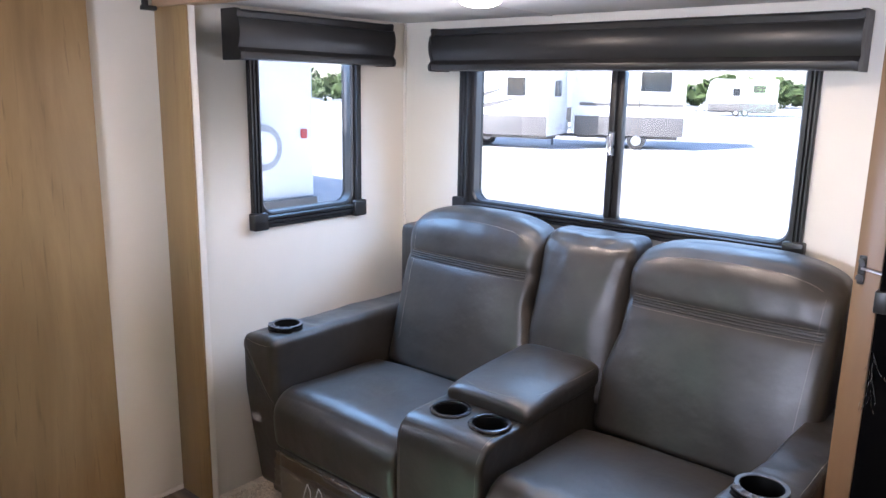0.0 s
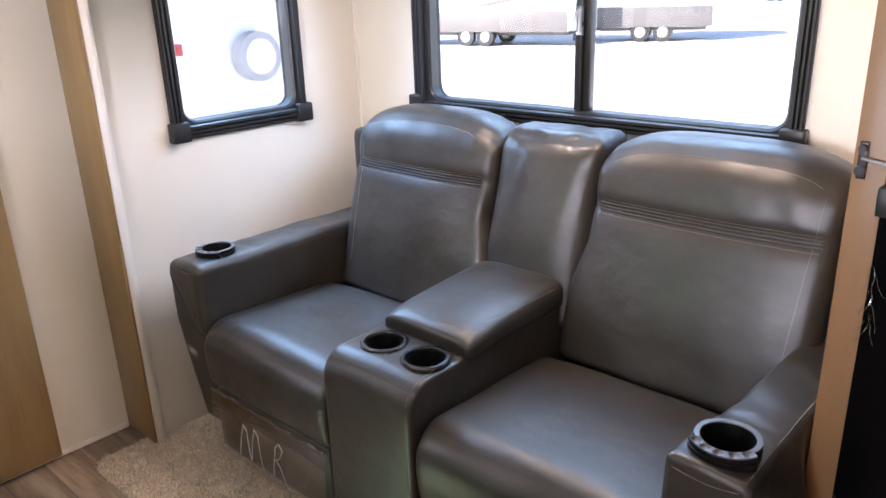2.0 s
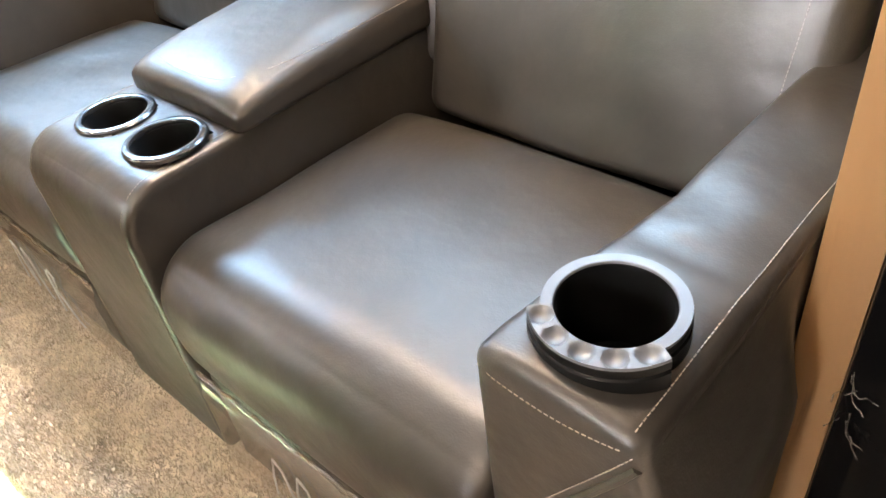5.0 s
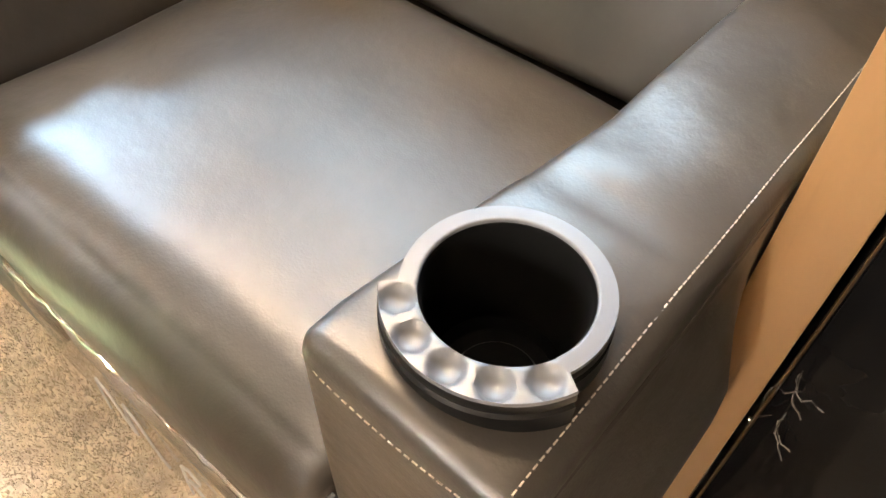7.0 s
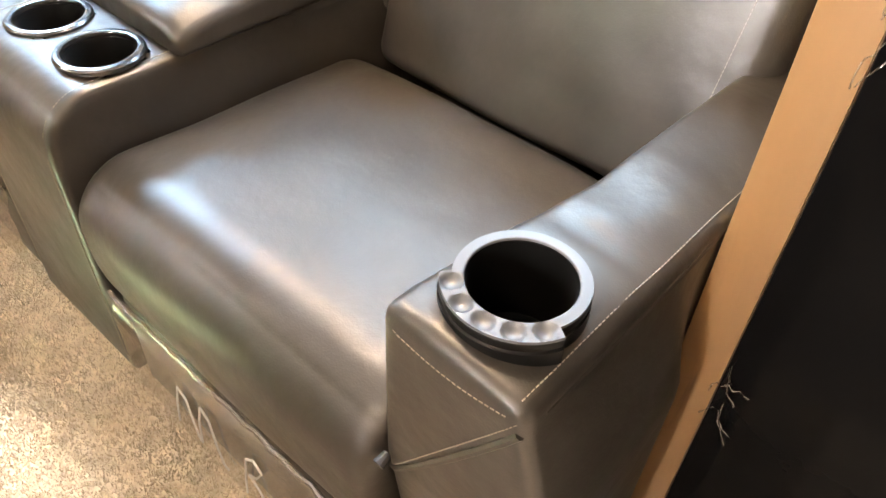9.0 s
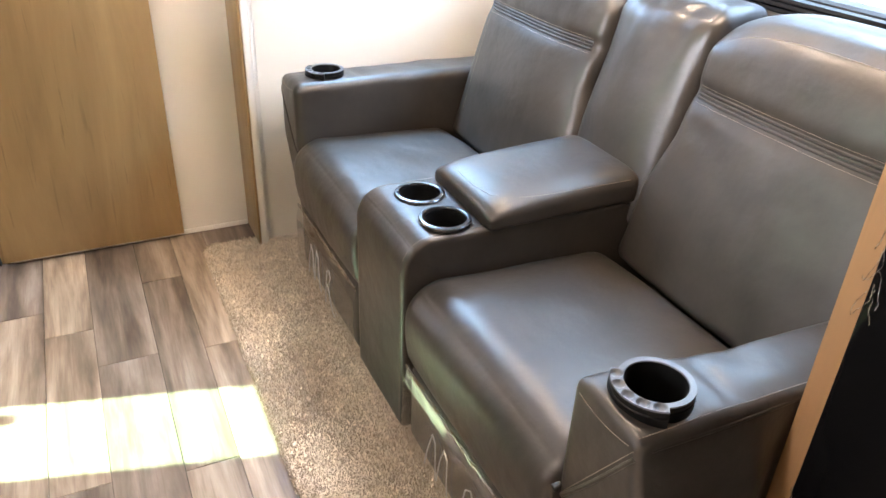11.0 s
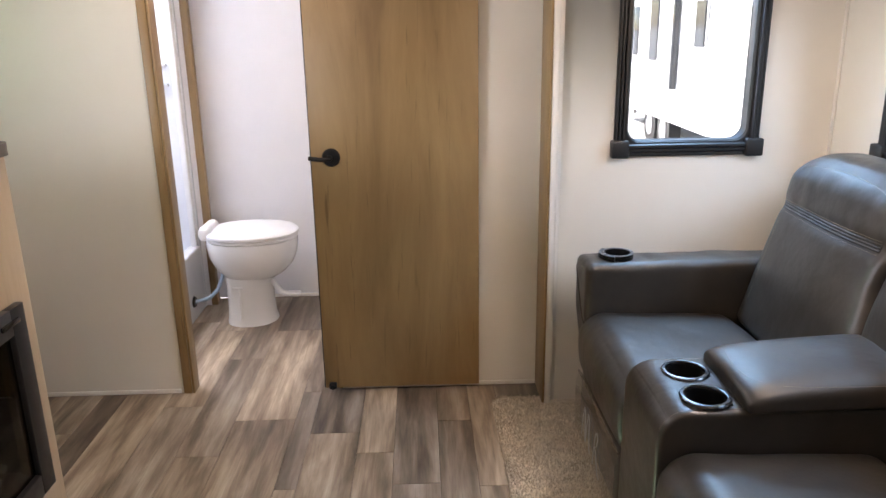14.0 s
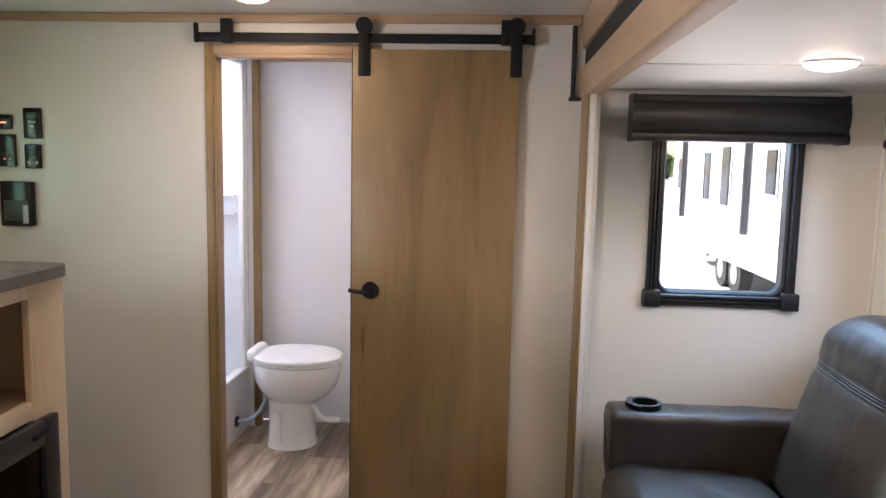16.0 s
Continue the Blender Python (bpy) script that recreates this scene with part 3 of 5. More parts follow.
def valance(name, axis, plane, sign, u0, u1, z0, z1, depth, label):
    def at(u, out, z):
        return (plane + sign * out, u, z) if axis == 0 else (u, plane + sign * out, z)
    ob = thing(name, at((u0 + u1) / 2, 0, z0), label, "valance")
    h = z1 - z0
    prof = [(0.0, 0.0), (0.0, 1.0), (0.80, 1.0), (0.86, 0.985), (0.88, 0.95), (0.86, 0.88), (0.85, 0.84)]
    for k in range(9):
        a = k / 8
        prof.append((0.84 + 0.15 * math.sin(math.pi * (0.15 + 0.80 * a)), 0.82 - 0.58 * a))
    prof += [(0.90, 0.21), (0.95, 0.18), (0.99, 0.15), (1.0, 0.08), (0.97, 0.02), (0.92, 0.0)]
    bm = bmesh.new()
    rows = [[bm.verts.new(at(u, 0.0005 + depth * o, z0 + h * z)) for o, z in prof] for u in (u0 + 0.012, u1 - 0.012)]
    for i in range(len(prof)):
        j = (i + 1) % len(prof)
        bm.faces.new((rows[0][i], rows[0][j], rows[1][j], rows[1][i]))
    bmesh.ops.recalc_face_normals(bm, faces=bm.faces)
    part("cover", bm, BLACK, ob, sharp=28)
    for a, b in ((u0, u0 + 0.0115), (u1 - 0.0115, u1)):
        bm = bmesh.new()
        rows = [[bm.verts.new(at(u, 0.0005 + depth * o * 1.03, z0 - 0.003 + (h + 0.006) * z)) for o, z in prof] for u in (a, b)]
        for i in range(len(prof)):
            j = (i + 1) % len(prof)
            bm.faces.new((rows[0][i], rows[0][j], rows[1][j], rows[1][i]))
        bm.faces.new(rows[0])
        bm.faces.new(rows[1][::-1])
        bmesh.ops.recalc_face_normals(bm, faces=bm.faces)
        part("end_cap", bm, BLACK, ob, sharp=28)
    bm = bmesh.new()
    cyl(bm, at(u0 + 0.03, 0.045, z0 + 0.05), at(u1 - 0.03, 0.045, z0 + 0.05), 0.022, seg=16)
    part("shade_roll", bm, BLACK, ob, "rolled dark shade")
    return ob


valance("window_valance", 0, SIDE_X, 1, 1.459, 2.173, 1.544, 1.700, 0.100, "glossy black moulded valance above the small window")
valance("window_valance", 1, BACK_Y, -1, -1.470, 0.022, 1.528, 1.682, 0.115, "long glossy black moulded valance above the sofa window")


def dome_light(x, y, z, label, radius=0.062, watts=0.42):
    ob = thing("ceiling_light", (x, y, z), label, "ceiling light", "led dome lights")
    bm = bmesh.new()
    lathe(bm, x, y, [(radius + 0.006, z - 0.0005), (radius + 0.006, z - 0.006), (radius, z - 0.010), (radius - 0.004, z - 0.010)], 36)
    part("ring", bm, WHITE_PLASTIC, ob)
    bm = bmesh.new()
    rings = lathe(bm, x, y, [(radius * math.cos(a), z - 0.006 - 0.020 * math.sin(a)) for a in (0.0, 0.3, 0.6, 0.9, 1.2, 1.45)], 36)
    bm.faces.new(rings[-1])
    bmesh.ops.recalc_face_normals(bm, faces=bm.faces)
    part("diffuser", bm, LAMP, ob, "glowing warm white diffuser")
    lamp = new("ceiling_lamp", bpy.data.lights.new("ceiling_lamp", "AREA"))
    lamp.data.shape, lamp.data.size, lamp.data.energy, lamp.data.color = "DISK", radius * 1.8, watts, WARM
    lamp.location = (x, y, z - 0.030)


dome_light(-0.90, 1.80, SLIDE_TOP, "round warm led light on the slide-out ceiling", watts=0.42)
dome_light(-0.30, 1.79, SLIDE_TOP, "round warm led light on the slide-out ceiling", watts=0.42)
dome_light(-1.52, 0.17, TOP, "round warm led light on the main ceiling", watts=0.20)
# the next two domes are added out of view to fill the main room
dome_light(0.20, 0.15, TOP, "round warm led light on the main ceiling", watts=0.55)
dome_light(1.60, 0.15, TOP, "round warm led light on the main ceiling", watts=0.15)
dome_light(-2.09, 0.33, TOP, "round warm led light on the bathroom ceiling", watts=0.30)

# ---- barn door ----
FX = -1.815
door = thing("barn_door", (FX, 0.77, 0.02), "sliding maple barn door standing half open on a black rail", "door", kind="structure")
part("panel", box(bmesh.new(), FX - 0.024, FX, 0.456, 1.077, 0.02, 1.868, 0.002), MAPLE, door)
part("edge_band", box(bmesh.new(), FX - 0.0235, FX - 0.001, 0.4525, 0.4555, 0.02, 1.868, 0.001), MATTE_BLACK, door, "dark edge band")
for y in (0.4985, 1.064):
    hanger = thing("hanger", (FX, y, 1.77), kind="")
    hanger.parent = door
    hanger.location = Vector((FX, y, 1.77)) - door.location
    part("strap", box(bmesh.new(), FX + 0.0005, FX + 0.006, y - 0.0215, y + 0.0215, 1.770, 1.975, 0.002), MATTE_BLACK, hanger)
    bm = bmesh.new()
    cyl(bm, (FX - 0.010, y, 1.952), (FX + 0.012, y, 1.952), 0.031, seg=28)
    part("wheel", bm, MATTE_BLACK, hanger)
    bm = bmesh.new()
    for z, r in ((1.952, 0.008), (1.80, 0.006), (1.845, 0.006)):
        cyl(bm, (FX + 0.005, y, z), (FX + 0.016, y, z), r, seg=6)
    part("bolt", bm, MATTE_BLACK, hanger)
handle = thing("handle", (FX, 0.527, 0.958))
handle.parent = door
handle.location = Vector((FX, 0.527, 0.958)) - door.location
bm = bmesh.new()
cyl(bm, (FX + 0.0005, 0.530, 0.958), (FX + 0.010, 0.530, 0.958), 0.034, 0.030, 32)
part("rosette", bm, MATTE_BLACK, handle, "round black rosette")
bm = bmesh.new()
cyl(bm, (FX + 0.008, 0.526, 0.958), (FX + 0.042, 0.526, 0.958), 0.011, seg=18)
tube(bm, [(FX + 0.040, 0.534, 0.957), (FX + 0.042, 0.510, 0.957), (FX + 0.041, 0.488, 0.958), (FX + 0.036, 0.466, 0.960), (FX + 0.034, 0.452, 0.962)], 0.008, 12)
part("lever", bm, MATTE_BLACK, handle, "black lever")
bm = bmesh.new()
box(bm, FX - 0.018, FX - 0.004, 0.458, 0.4625, 0.925, 0.990, 0.001)
cyl(bm, (FX - 0.010, 0.462, 0.972), (FX - 0.010, 0.446, 0.975), 0.005, seg=10)
part("latch", bm, CHROME, handle, "bright metal latch")
bm = bmesh.new()
box(bm, FX + 0.0005, FX + 0.022, 0.472, 0.502, 0.0235, 0.047, 0.004)
cyl(bm, (FX + 0.020, 0.487, 0.035), (FX + 0.028, 0.487, 0.035), 0.010, seg=14)
part("floor_guide", bm, MATTE_BLACK, door, "small black floor guide")

rail = thing("door_rail", (WEST, 0.49, 1.898), "black steel barn door rail with end stops", "door rail", kind="structure")
part("bar", box(bmesh.new(), FX - 0.009, FX - 0.003, -0.141, 1.124, 1.890, 1.925, 0.001), MATTE_BLACK, rail)
for y in (-0.030, 1.026):
    part("bracket", box(bmesh.new(), WEST + 0.0005, FX + 0.004, y - 0.020, y + 0.020, 1.888, 1.976, 0.003), MATTE_BLACK, rail)
part("end_stop", box(bmesh.new(), FX - 0.014, FX + 0.010, -0.150, -0.138, 1.888, 1.958, 0.002), MATTE_BLACK, rail)
part("end_stop", box(bmesh.new(), FX - 0.014, FX + 0.010, 1.118, 1.130, 1.886, 1.946, 0.002), MATTE_BLACK, rail)

# ---- controls on the partition ----


def control(name, y0, y1, z0, z1, label, category, depth=0.014):
    ob = thing(name, (WEST, (y0 + y1) / 2, z0), label, category)
    part("body", box(bmesh.new(), WEST + 0.0005, WEST + depth, y0, y1, z0, z1, 0.004, 3), BLACK_GLOSS, ob)
    return ob


def plate(parent, pname, y0, y1, z0, z1, mat, out, label=""):
    x = parent.location.x + out
    return part(pname, box(bmesh.new(), x, x + 0.002, y0, y1, z0, z1, 0.0008), mat, parent, label)


SCREEN = surface("dark display", (0.02, 0.035, 0.03), (0.03, 0.05, 0.045), (0.1, 0.2), 10, bumps=0)
PALE = surface("pale print", (0.45, 0.47, 0.45), (0.55, 0.56, 0.54), (0.5, 0.6), 20, bumps=0)
RED = lamp_material("red indicator", (1.0, 0.10, 0.04), 0.6)
DARKGREY = surface("dark grey plastic", (0.030, 0.034, 0.032), (0.045, 0.050, 0.047), (0.3, 0.4), 10, bumps=0.05)
c = control("wall_thermostat", -0.857, -0.784, 1.514, 1.634, "black wall thermostat with a small display", "thermostat")
plate(c, "display", -0.843, -0.798, 1.592, 1.616, SCREEN, 0.0135)
plate(c, "button", -0.828, -0.812, 1.556, 1.566, PALE, 0.0135)
for k in range(3):
    plate(c, "print_bar", -0.838 + 0.004 * k, -0.803 - 0.003 * k, 1.580 - 0.045 * (k == 2) - 0.006 * k, 1.582 - 0.045 * (k == 2) - 0.006 * k, PALE, 0.0135)
c = control("awning_switch", -0.857, -0.789, 1.397, 1.492, "black wall switch panel with two keys", "switch")
plate(c, "display", -0.836, -0.812, 1.446, 1.474, SCREEN, 0.0135)
for y in (-0.838, -0.822, -0.806):
    plate(c, "key", y - 0.005, y + 0.005, 1.415, 1.425, PALE, 0.0135)
c = control("tank_monitor", -1.000, -0.893, 1.402, 1.530, "black tank monitor panel with indicator lights", "control panel")
for k in range(4):
    plate(c, "indicator", -0.985 + 0.022 * k, -0.979 + 0.022 * k, 1.430, 1.435, RED if k == 2 else PALE, 0.0135)
    plate(c, "key", -0.988 + 0.022 * k, -0.976 + 0.022 * k, 1.445, 1.457, DARKGREY, 0.0135)
c = control("gas_detector", -1.000, -0.905, 1.549, 1.606, "small black alarm with a red light", "alarm")
plate(c, "indicator", -0.955, -0.925, 1.573, 1.577, RED, 0.0135)
c = control("wall_radio", -0.955, -0.824, 1.168, 1.345, "black wall box with a white sticker", "control box", 0.03)
plate(c, "cover", -0.940, -0.840, 1.190, 1.270, DARKGREY, 0.0295)
plate(c, "sticker", -0.860, -0.838, 1.180, 1.252, PALE, 0.0318, "white paper sticker")

# ---- theater sofa ----
from mathutils.bvhtree import BVHTree

sofa = thing("theater_sofa", (-0.68, 1.85, 0.0), "dark grey leather reclining theater sofa with a console", "sofa")
rng = np.random.default_rng(4)


def stitch(pts, parent, pitch=0.0052, r=0.0006, name="stitching"):
    """A line of short thread stitches along points."""
    pts = [np.array(p, float) for p in pts]
    seg = [np.linalg.norm(b - a) for a, b in zip(pts, pts[1:])]
    cum = np.concatenate(([0], np.cumsum(seg)))

    def at(s):
        i = min(max(int(np.searchsorted(cum, s) - 1), 0), len(seg) - 1)
        f = (s - cum[i]) / max(seg[i], 1e-9)
        return pts[i] + f * (pts[i + 1] - pts[i])
    bm = bmesh.new()
    for k in range(int(cum[-1] / pitch)):
        a, b = at(k * pitch), at(k * pitch + 0.62 * pitch)
        d = Vector(b - a).normalized()
        u = d.orthogonal().normalized() * r
        w = d.cross(u)
        ends = [[bm.verts.new(Vector(p) + c) for c in (u, w, -u, -w)] for p in (a, b)]
        for i in range(4):
            bm.faces.new((ends[0][i], ends[0][(i + 1) % 4], ends[1][(i + 1) % 4], ends[1][i]))
        bm.faces.new(ends[0])
        bm.faces.new(ends[1][::-1])
    bmesh.ops.recalc_face_normals(bm, faces=bm.faces)
    return part(name, bm, THREAD, parent, "pale contrast stitching")


def on_surface(ob, pts, way, off=0.0006):
    """Moves points along a direction until they lie on a part of the sofa."""
    o = origin(ob)
    tree = BVHTree.FromPolygons([v.co + o for v in ob.data.vertices], [tuple(f.vertices) for f in ob.data.polygons])
    d, made = Vector(way).normalized(), []
    for p in pts:
        hit = tree.ray_cast(Vector(p) - 0.12 * d, d)[0]
        if hit is not None:
            made.append(tuple(hit - off * d))
    return made


def wrinkle(p, amount, scale, seed, stretch=(1, 1, 1)):
    """Soft dents and folds, from a smooth noise at each point."""
    s = np.array(stretch) * scale
    return amount * np.array([noise.noise(Vector(q * s) + Vector((seed, 0, 0))) for q in p])


def cut_hole(bm, x, y, z, r):
    """Opens the upper side of a mesh round (x, y)."""
    gone = [f for f in bm.faces if f.normal.z > 0.3 and all(v.co.z > z for v in f.verts) and any(math.hypot(v.co.x - x, v.co.y - y) < r for v in f.verts)]
    bmesh.ops.delete(bm, geom=gone, context="FACES")
    return bm


SEAT_L, SEAT_R = (-1.398, -0.836), (-0.537, 0.029)
ARM_TOP = 0.655


def roll_front(p, y0, z1, r, edge):
    """Rounds the front upper edge of a box of points, rounded so far by edge, to the radius r."""
    a, b = np.clip((y0 + r - p[:, 1]) / r, 0, 1), np.clip((p[:, 2] - z1 + r) / r, 0, 1)
    q = -math.log(2) / math.log(1 - 0.2929 * edge / r)
    k = (a ** q + b ** q) ** (1 / q) / np.maximum(np.hypot(a, b), 1e-9)
    both = (a > 0) & (b > 0)
    p[both, 1] = (y0 + r - r * a * k)[both]
    p[both, 2] = (z1 - r + r * b * k)[both]
    return p


def seat_cushion(x0, x1, seed):
    def shape(p, u):
        p = roll_front(p, 1.402, 0.485, 0.080, 0.022)
        tail = np.clip((p[:, 1] - 1.855) / 0.065, 0, 1) ** 2
        p[:, 2] -= tail * np.clip((p[:, 2] - 0.33) / 0.15, 0, 1) * 0.040
        crown = np.sin(np.pi * np.clip(u[:, 0], 0, 1)) ** 0.6
        top = np.clip((p[:, 2] - 0.36) / 0.12, 0, 1)
        p[:, 2] += top * (0.016 * crown - 0.022 * u[:, 1] - 0.004 + wrinkle(p, 0.004, 6, seed))
        front = np.clip((1.50 - p[:, 1]) / 0.09, 0, 1)
        p[:, 1] -= front * (0.006 * crown + 0.012 * np.sin(np.pi * np.clip(u[:, 2], 0, 1)))
        return p
    return cushion(x0 + 0.0015, x1 - 0.0015, 1.402, 1.925, 0.285, 0.485, 0.022, shape, (26, 34, 18))


def backrest(x0, x1, seed, shoulder, inner):
    """A padded back, leaning, with rounded shoulders."""
    def shape(p, u):
        p = roll_front(p, 1.930, 1.005, 0.085, 0.032)
        mid = np.sin(np.pi * np.clip(u[:, 0], 0, 1)) ** 0.35
        face = np.clip(1 - 2 * u[:, 1], 0, 1)
        crown = np.sin(np.pi * np.clip(u[:, 2] * 0.72 + 0.26, 0, 1)) ** 0.5
        p[:, 1] -= face * (0.036 * mid * crown - 0.010)
        seam = np.exp(-((p[:, 2] - 0.836) / 0.020) ** 2)
        p[:, 1] += face * 0.010 * seam
        p[:, 1] += face * wrinkle(p, 0.006, 5, seed) + face * np.clip(u[:, 2] - 0.6, 0, 1) * wrinkle(p, 0.018, 16, seed + 5, (1.6, 1, 0.5))
        edge = u[:, 0] if inner > 0 else 1 - u[:, 0]
        p[:, 0] += inner * 0.034 * edge ** 2 * np.clip((0.74 - p[:, 2]) / 0.12, 0, 1)
        drop = np.abs(2 * u[:, 0] - 1) ** 4
        p[:, 2] -= np.clip(u[:, 2] - 0.75, 0, 1) * 4 * drop * shoulder
        p[:, 2] += np.clip(u[:, 2] - 0.8, 0, 1) * 5 * 0.010 * mid
        p[:, 1] += 0.29 * (p[:, 2] - 0.46) - 0.12 * np.clip(p[:, 2] - 0.84, 0, 1)
        return p
    return cushion(x0, x1, 1.930, 2.085, 0.438, 1.005, 0.032, shape, (32, 18, 64))


part("base", box(bmesh.new(), -1.55, 0.16, 1.50, 2.20, 0.03, 0.30, 0.01), LEATHER_SHADED, sofa, "underside in darkened leather")
for k, (x0, x1) in enumerate((SEAT_L, SEAT_R)):
    seat = part("seat_cushion", seat_cushion(x0 + 0.002, x1 - 0.002, 3.1 + 7 * k), LEATHER, sofa)
    foot = part("footrest", cushion(x0 + 0.012, x1 - 0.012, 1.404, 1.50, 0.072, 0.280, 0.022, None, (16, 8, 10)), LEATHER, sofa)
    # clear film stretched over the footrest, with a few loose folds
    bm = bmesh.new()
    nx, nz = 40, 14
    grid = []
    for i in range(nx + 1):
        row = []
        for j in range(nz + 1):
            x = x0 + 0.016 + (x1 - x0 - 0.032) * i / nx
            z = 0.080 + 0.196 * j / nz
            y = 1.3995 - 0.012 * min(1.0, max(0.0, (0.276 - z - 0.010 * noise.noise(Vector((x * 7, k, 4.0)))) / 0.036)) - 0.004 * max(0.0, noise.noise(Vector((x * 9 + k, z * 26, 1.5)))) - 0.003 * (j == nz)
            row.append(bm.verts.new((x, y, z)))
        grid.append(row)
    for i in range(nx):
        for j in range(nz):
            bm.faces.new((grid[i][j], grid[i + 1][j], grid[i + 1][j + 1], grid[i][j + 1]))
    part("plastic_cover", bm, FILM, foot, "clear plastic film", shadow=False)
    bm = bmesh.new()
    tube(bm, [(x0 + 0.018 + (x1 - x0 - 0.036) * i / 30, 1.3955 - 0.0015 * math.sin(i * 2.2), 0.2765 + 0.002 * math.sin(i * 1.3 + k)) for i in range(31)], 0.0042, 8)
    part("film_edge", bm, FILM, foot, "shiny rolled film edge")
    strokes = [[(0.10, 0.095), (0.115, 0.15), (0.135, 0.20), (0.150, 0.185), (0.152, 0.13), (0.156, 0.10)], [(0.160, 0.10), (0.172, 0.16), (0.190, 0.205), (0.205, 0.19), (0.206, 0.14), (0.212, 0.10), (0.222, 0.095)],
               [(0.262, 0.085), (0.270, 0.13), (0.286, 0.19), (0.305, 0.205), (0.318, 0.190), (0.300, 0.160), (0.282, 0.150)], [(0.284, 0.150), (0.300, 0.135), (0.312, 0.11), (0.326, 0.088), (0.345, 0.084)]]
    for s in strokes:
        bm = bmesh.new()
        pts = []
        for (a, b), (c2, d2) in zip(s, s[1:]):
            pts += [(x0 + 0.055 + a + (c2 - a) * f, 1.3815, 1.08 * (b + (d2 - b) * f) + 0.012) for f in (0, 0.34, 0.67)]
        tube(bm, pts + [(x0 + 0.055 + s[-1][0], 1.3815, 1.08 * s[-1][1] + 0.012)], 0.0016, 6)
        part("marker_scrawl", bm, MARKER, foot, "white marker stroke")

for k, (x0, x1, sh) in enumerate(((-1.402, -0.828, 0.045), (-0.494, 0.097, 0.050))):
    back = part("backrest", backrest(x0, x1, 11.3 + 9 * k, sh, -1 if k else 1), LEATHER, sofa)
    xs = np.linspace(x0 + 0.030, x1 - 0.030, 30)
    for dz in (0.008, 0.0, -0.008):
        bm = bmesh.new()
        tube(bm, on_surface(back, [(x, 2.03, 0.836 + dz) for x in xs], (0, 1, 0), 0.0014), 0.0033, 8)
        part("seam_piping", bm, LEATHER, back, "raised piping of the seam")
    for dz in (0.017, -0.017):
        stitch(on_surface(back, [(x, 2.03, 0.836 + dz) for x in xs], (0, 1, 0)), back)
    side = 1 if k else -1
    xe = x1 - 0.042 if k else x0 + 0.042
    stitch(on_surface(back, [(xe - side * 0.02 * f, 2.03, 0.93 - 0.40 * f) for f in np.linspace(0, 1, 14)], (0, 1, 0)), back)
    arc = [(x0 + 0.05 + (x1 - x0 - 0.10) * f, 2.05, 0.965 + 0.016 * math.sin(math.pi * f) - 0.02 * abs(2 * f - 1) ** 6) for f in np.linspace(0, 1, 24)]
    stitch(on_surface(back, arc, (0, 1, 0)), back)


def pillow_shape(p, u):
    p = roll_front(p, 1.935, 0.992, 0.06, 0.030)
    mid = np.sin(np.pi * np.clip(u[:, 0], 0, 1)) ** 0.5
    face = np.clip(1 - 1.6 * u[:, 1], 0, 1)
    p[:, 1] -= face * (0.055 * mid * np.sin(np.pi * np.clip(u[:, 2] * 0.92 + 0.04, 0, 1)) ** 0.5 - 0.030)
    p[:, 1] += face * np.clip(u[:, 2] - 0.55, 0, 1) * wrinkle(p, 0.018, 20, 2.2, (1.5, 1, 0.5)) + face * wrinkle(p, 0.006, 7, 8.2)
    p[:, 2] += np.clip(u[:, 2] - 0.8, 0, 1) * wrinkle(p, 0.022, 24, 5.2)
    p[:, 1] += 0.29 * (p[:, 2] - 0.46) - 0.10 * np.clip(p[:, 2] - 0.84, 0, 1)
    return p


part("centre_backrest", cushion(-0.824, -0.498, 1.935, 2.11, 0.50, 0.992, 0.030, pillow_shape, (40, 18, 60)), LEATHER, sofa, "wrinkled soft centre cushion")

# console with two cup holders and a padded lid
CON = (-0.836, -0.537)


def console_shape(p, u):
    p = roll_front(p, 1.394, 0.566, 0.070, 0.012)
    p[:, 2] += np.clip((p[:, 2] - 0.45) / 0.1, 0, 1) * 0.006 * np.sin(np.pi * np.clip(u[:, 0], 0, 1))
    return p


bm = cushion(CON[0] + 0.001, CON[1] - 0.001, 1.394, 2.12, 0.075, 0.566, 0.012, console_shape, (44, 70, 24))
bm.normal_update()
for x in (-0.739, -0.603):
    cut_hole(bm, x, 1.518, 0.548, 0.049)
console = part("console", bm, LEATHER, sofa)
for x in (CON[1] - 0.017, CON[0] + 0.017):
    up = on_surface(console, [(x, 1.42, 0.10 + 0.425 * f) for f in np.linspace(0, 1, 12)], (0, 1, 0))
    over = on_surface(console, [(x, 1.408 + 0.185 * f, 0.558) for f in np.linspace(0, 1, 12)], (0, 0, -1))
    stitch(up + over, console)


def lid_shape(p, u):
    mid = np.sin(np.pi * np.clip(u[:, 0], 0, 1)) ** 0.6
    p[:, 2] += u[:, 2] * (0.010 * mid - 0.022 * (1 - u[:, 1]) ** 1.5 - 0.014 * (np.abs(2 * u[:, 0] - 1) ** 7 + np.clip(1 - u[:, 1], 0, 1) ** 12))
    p[:, 1] -= np.clip(1 - 3 * u[:, 1], 0, 1) * 0.004 * mid
    return p


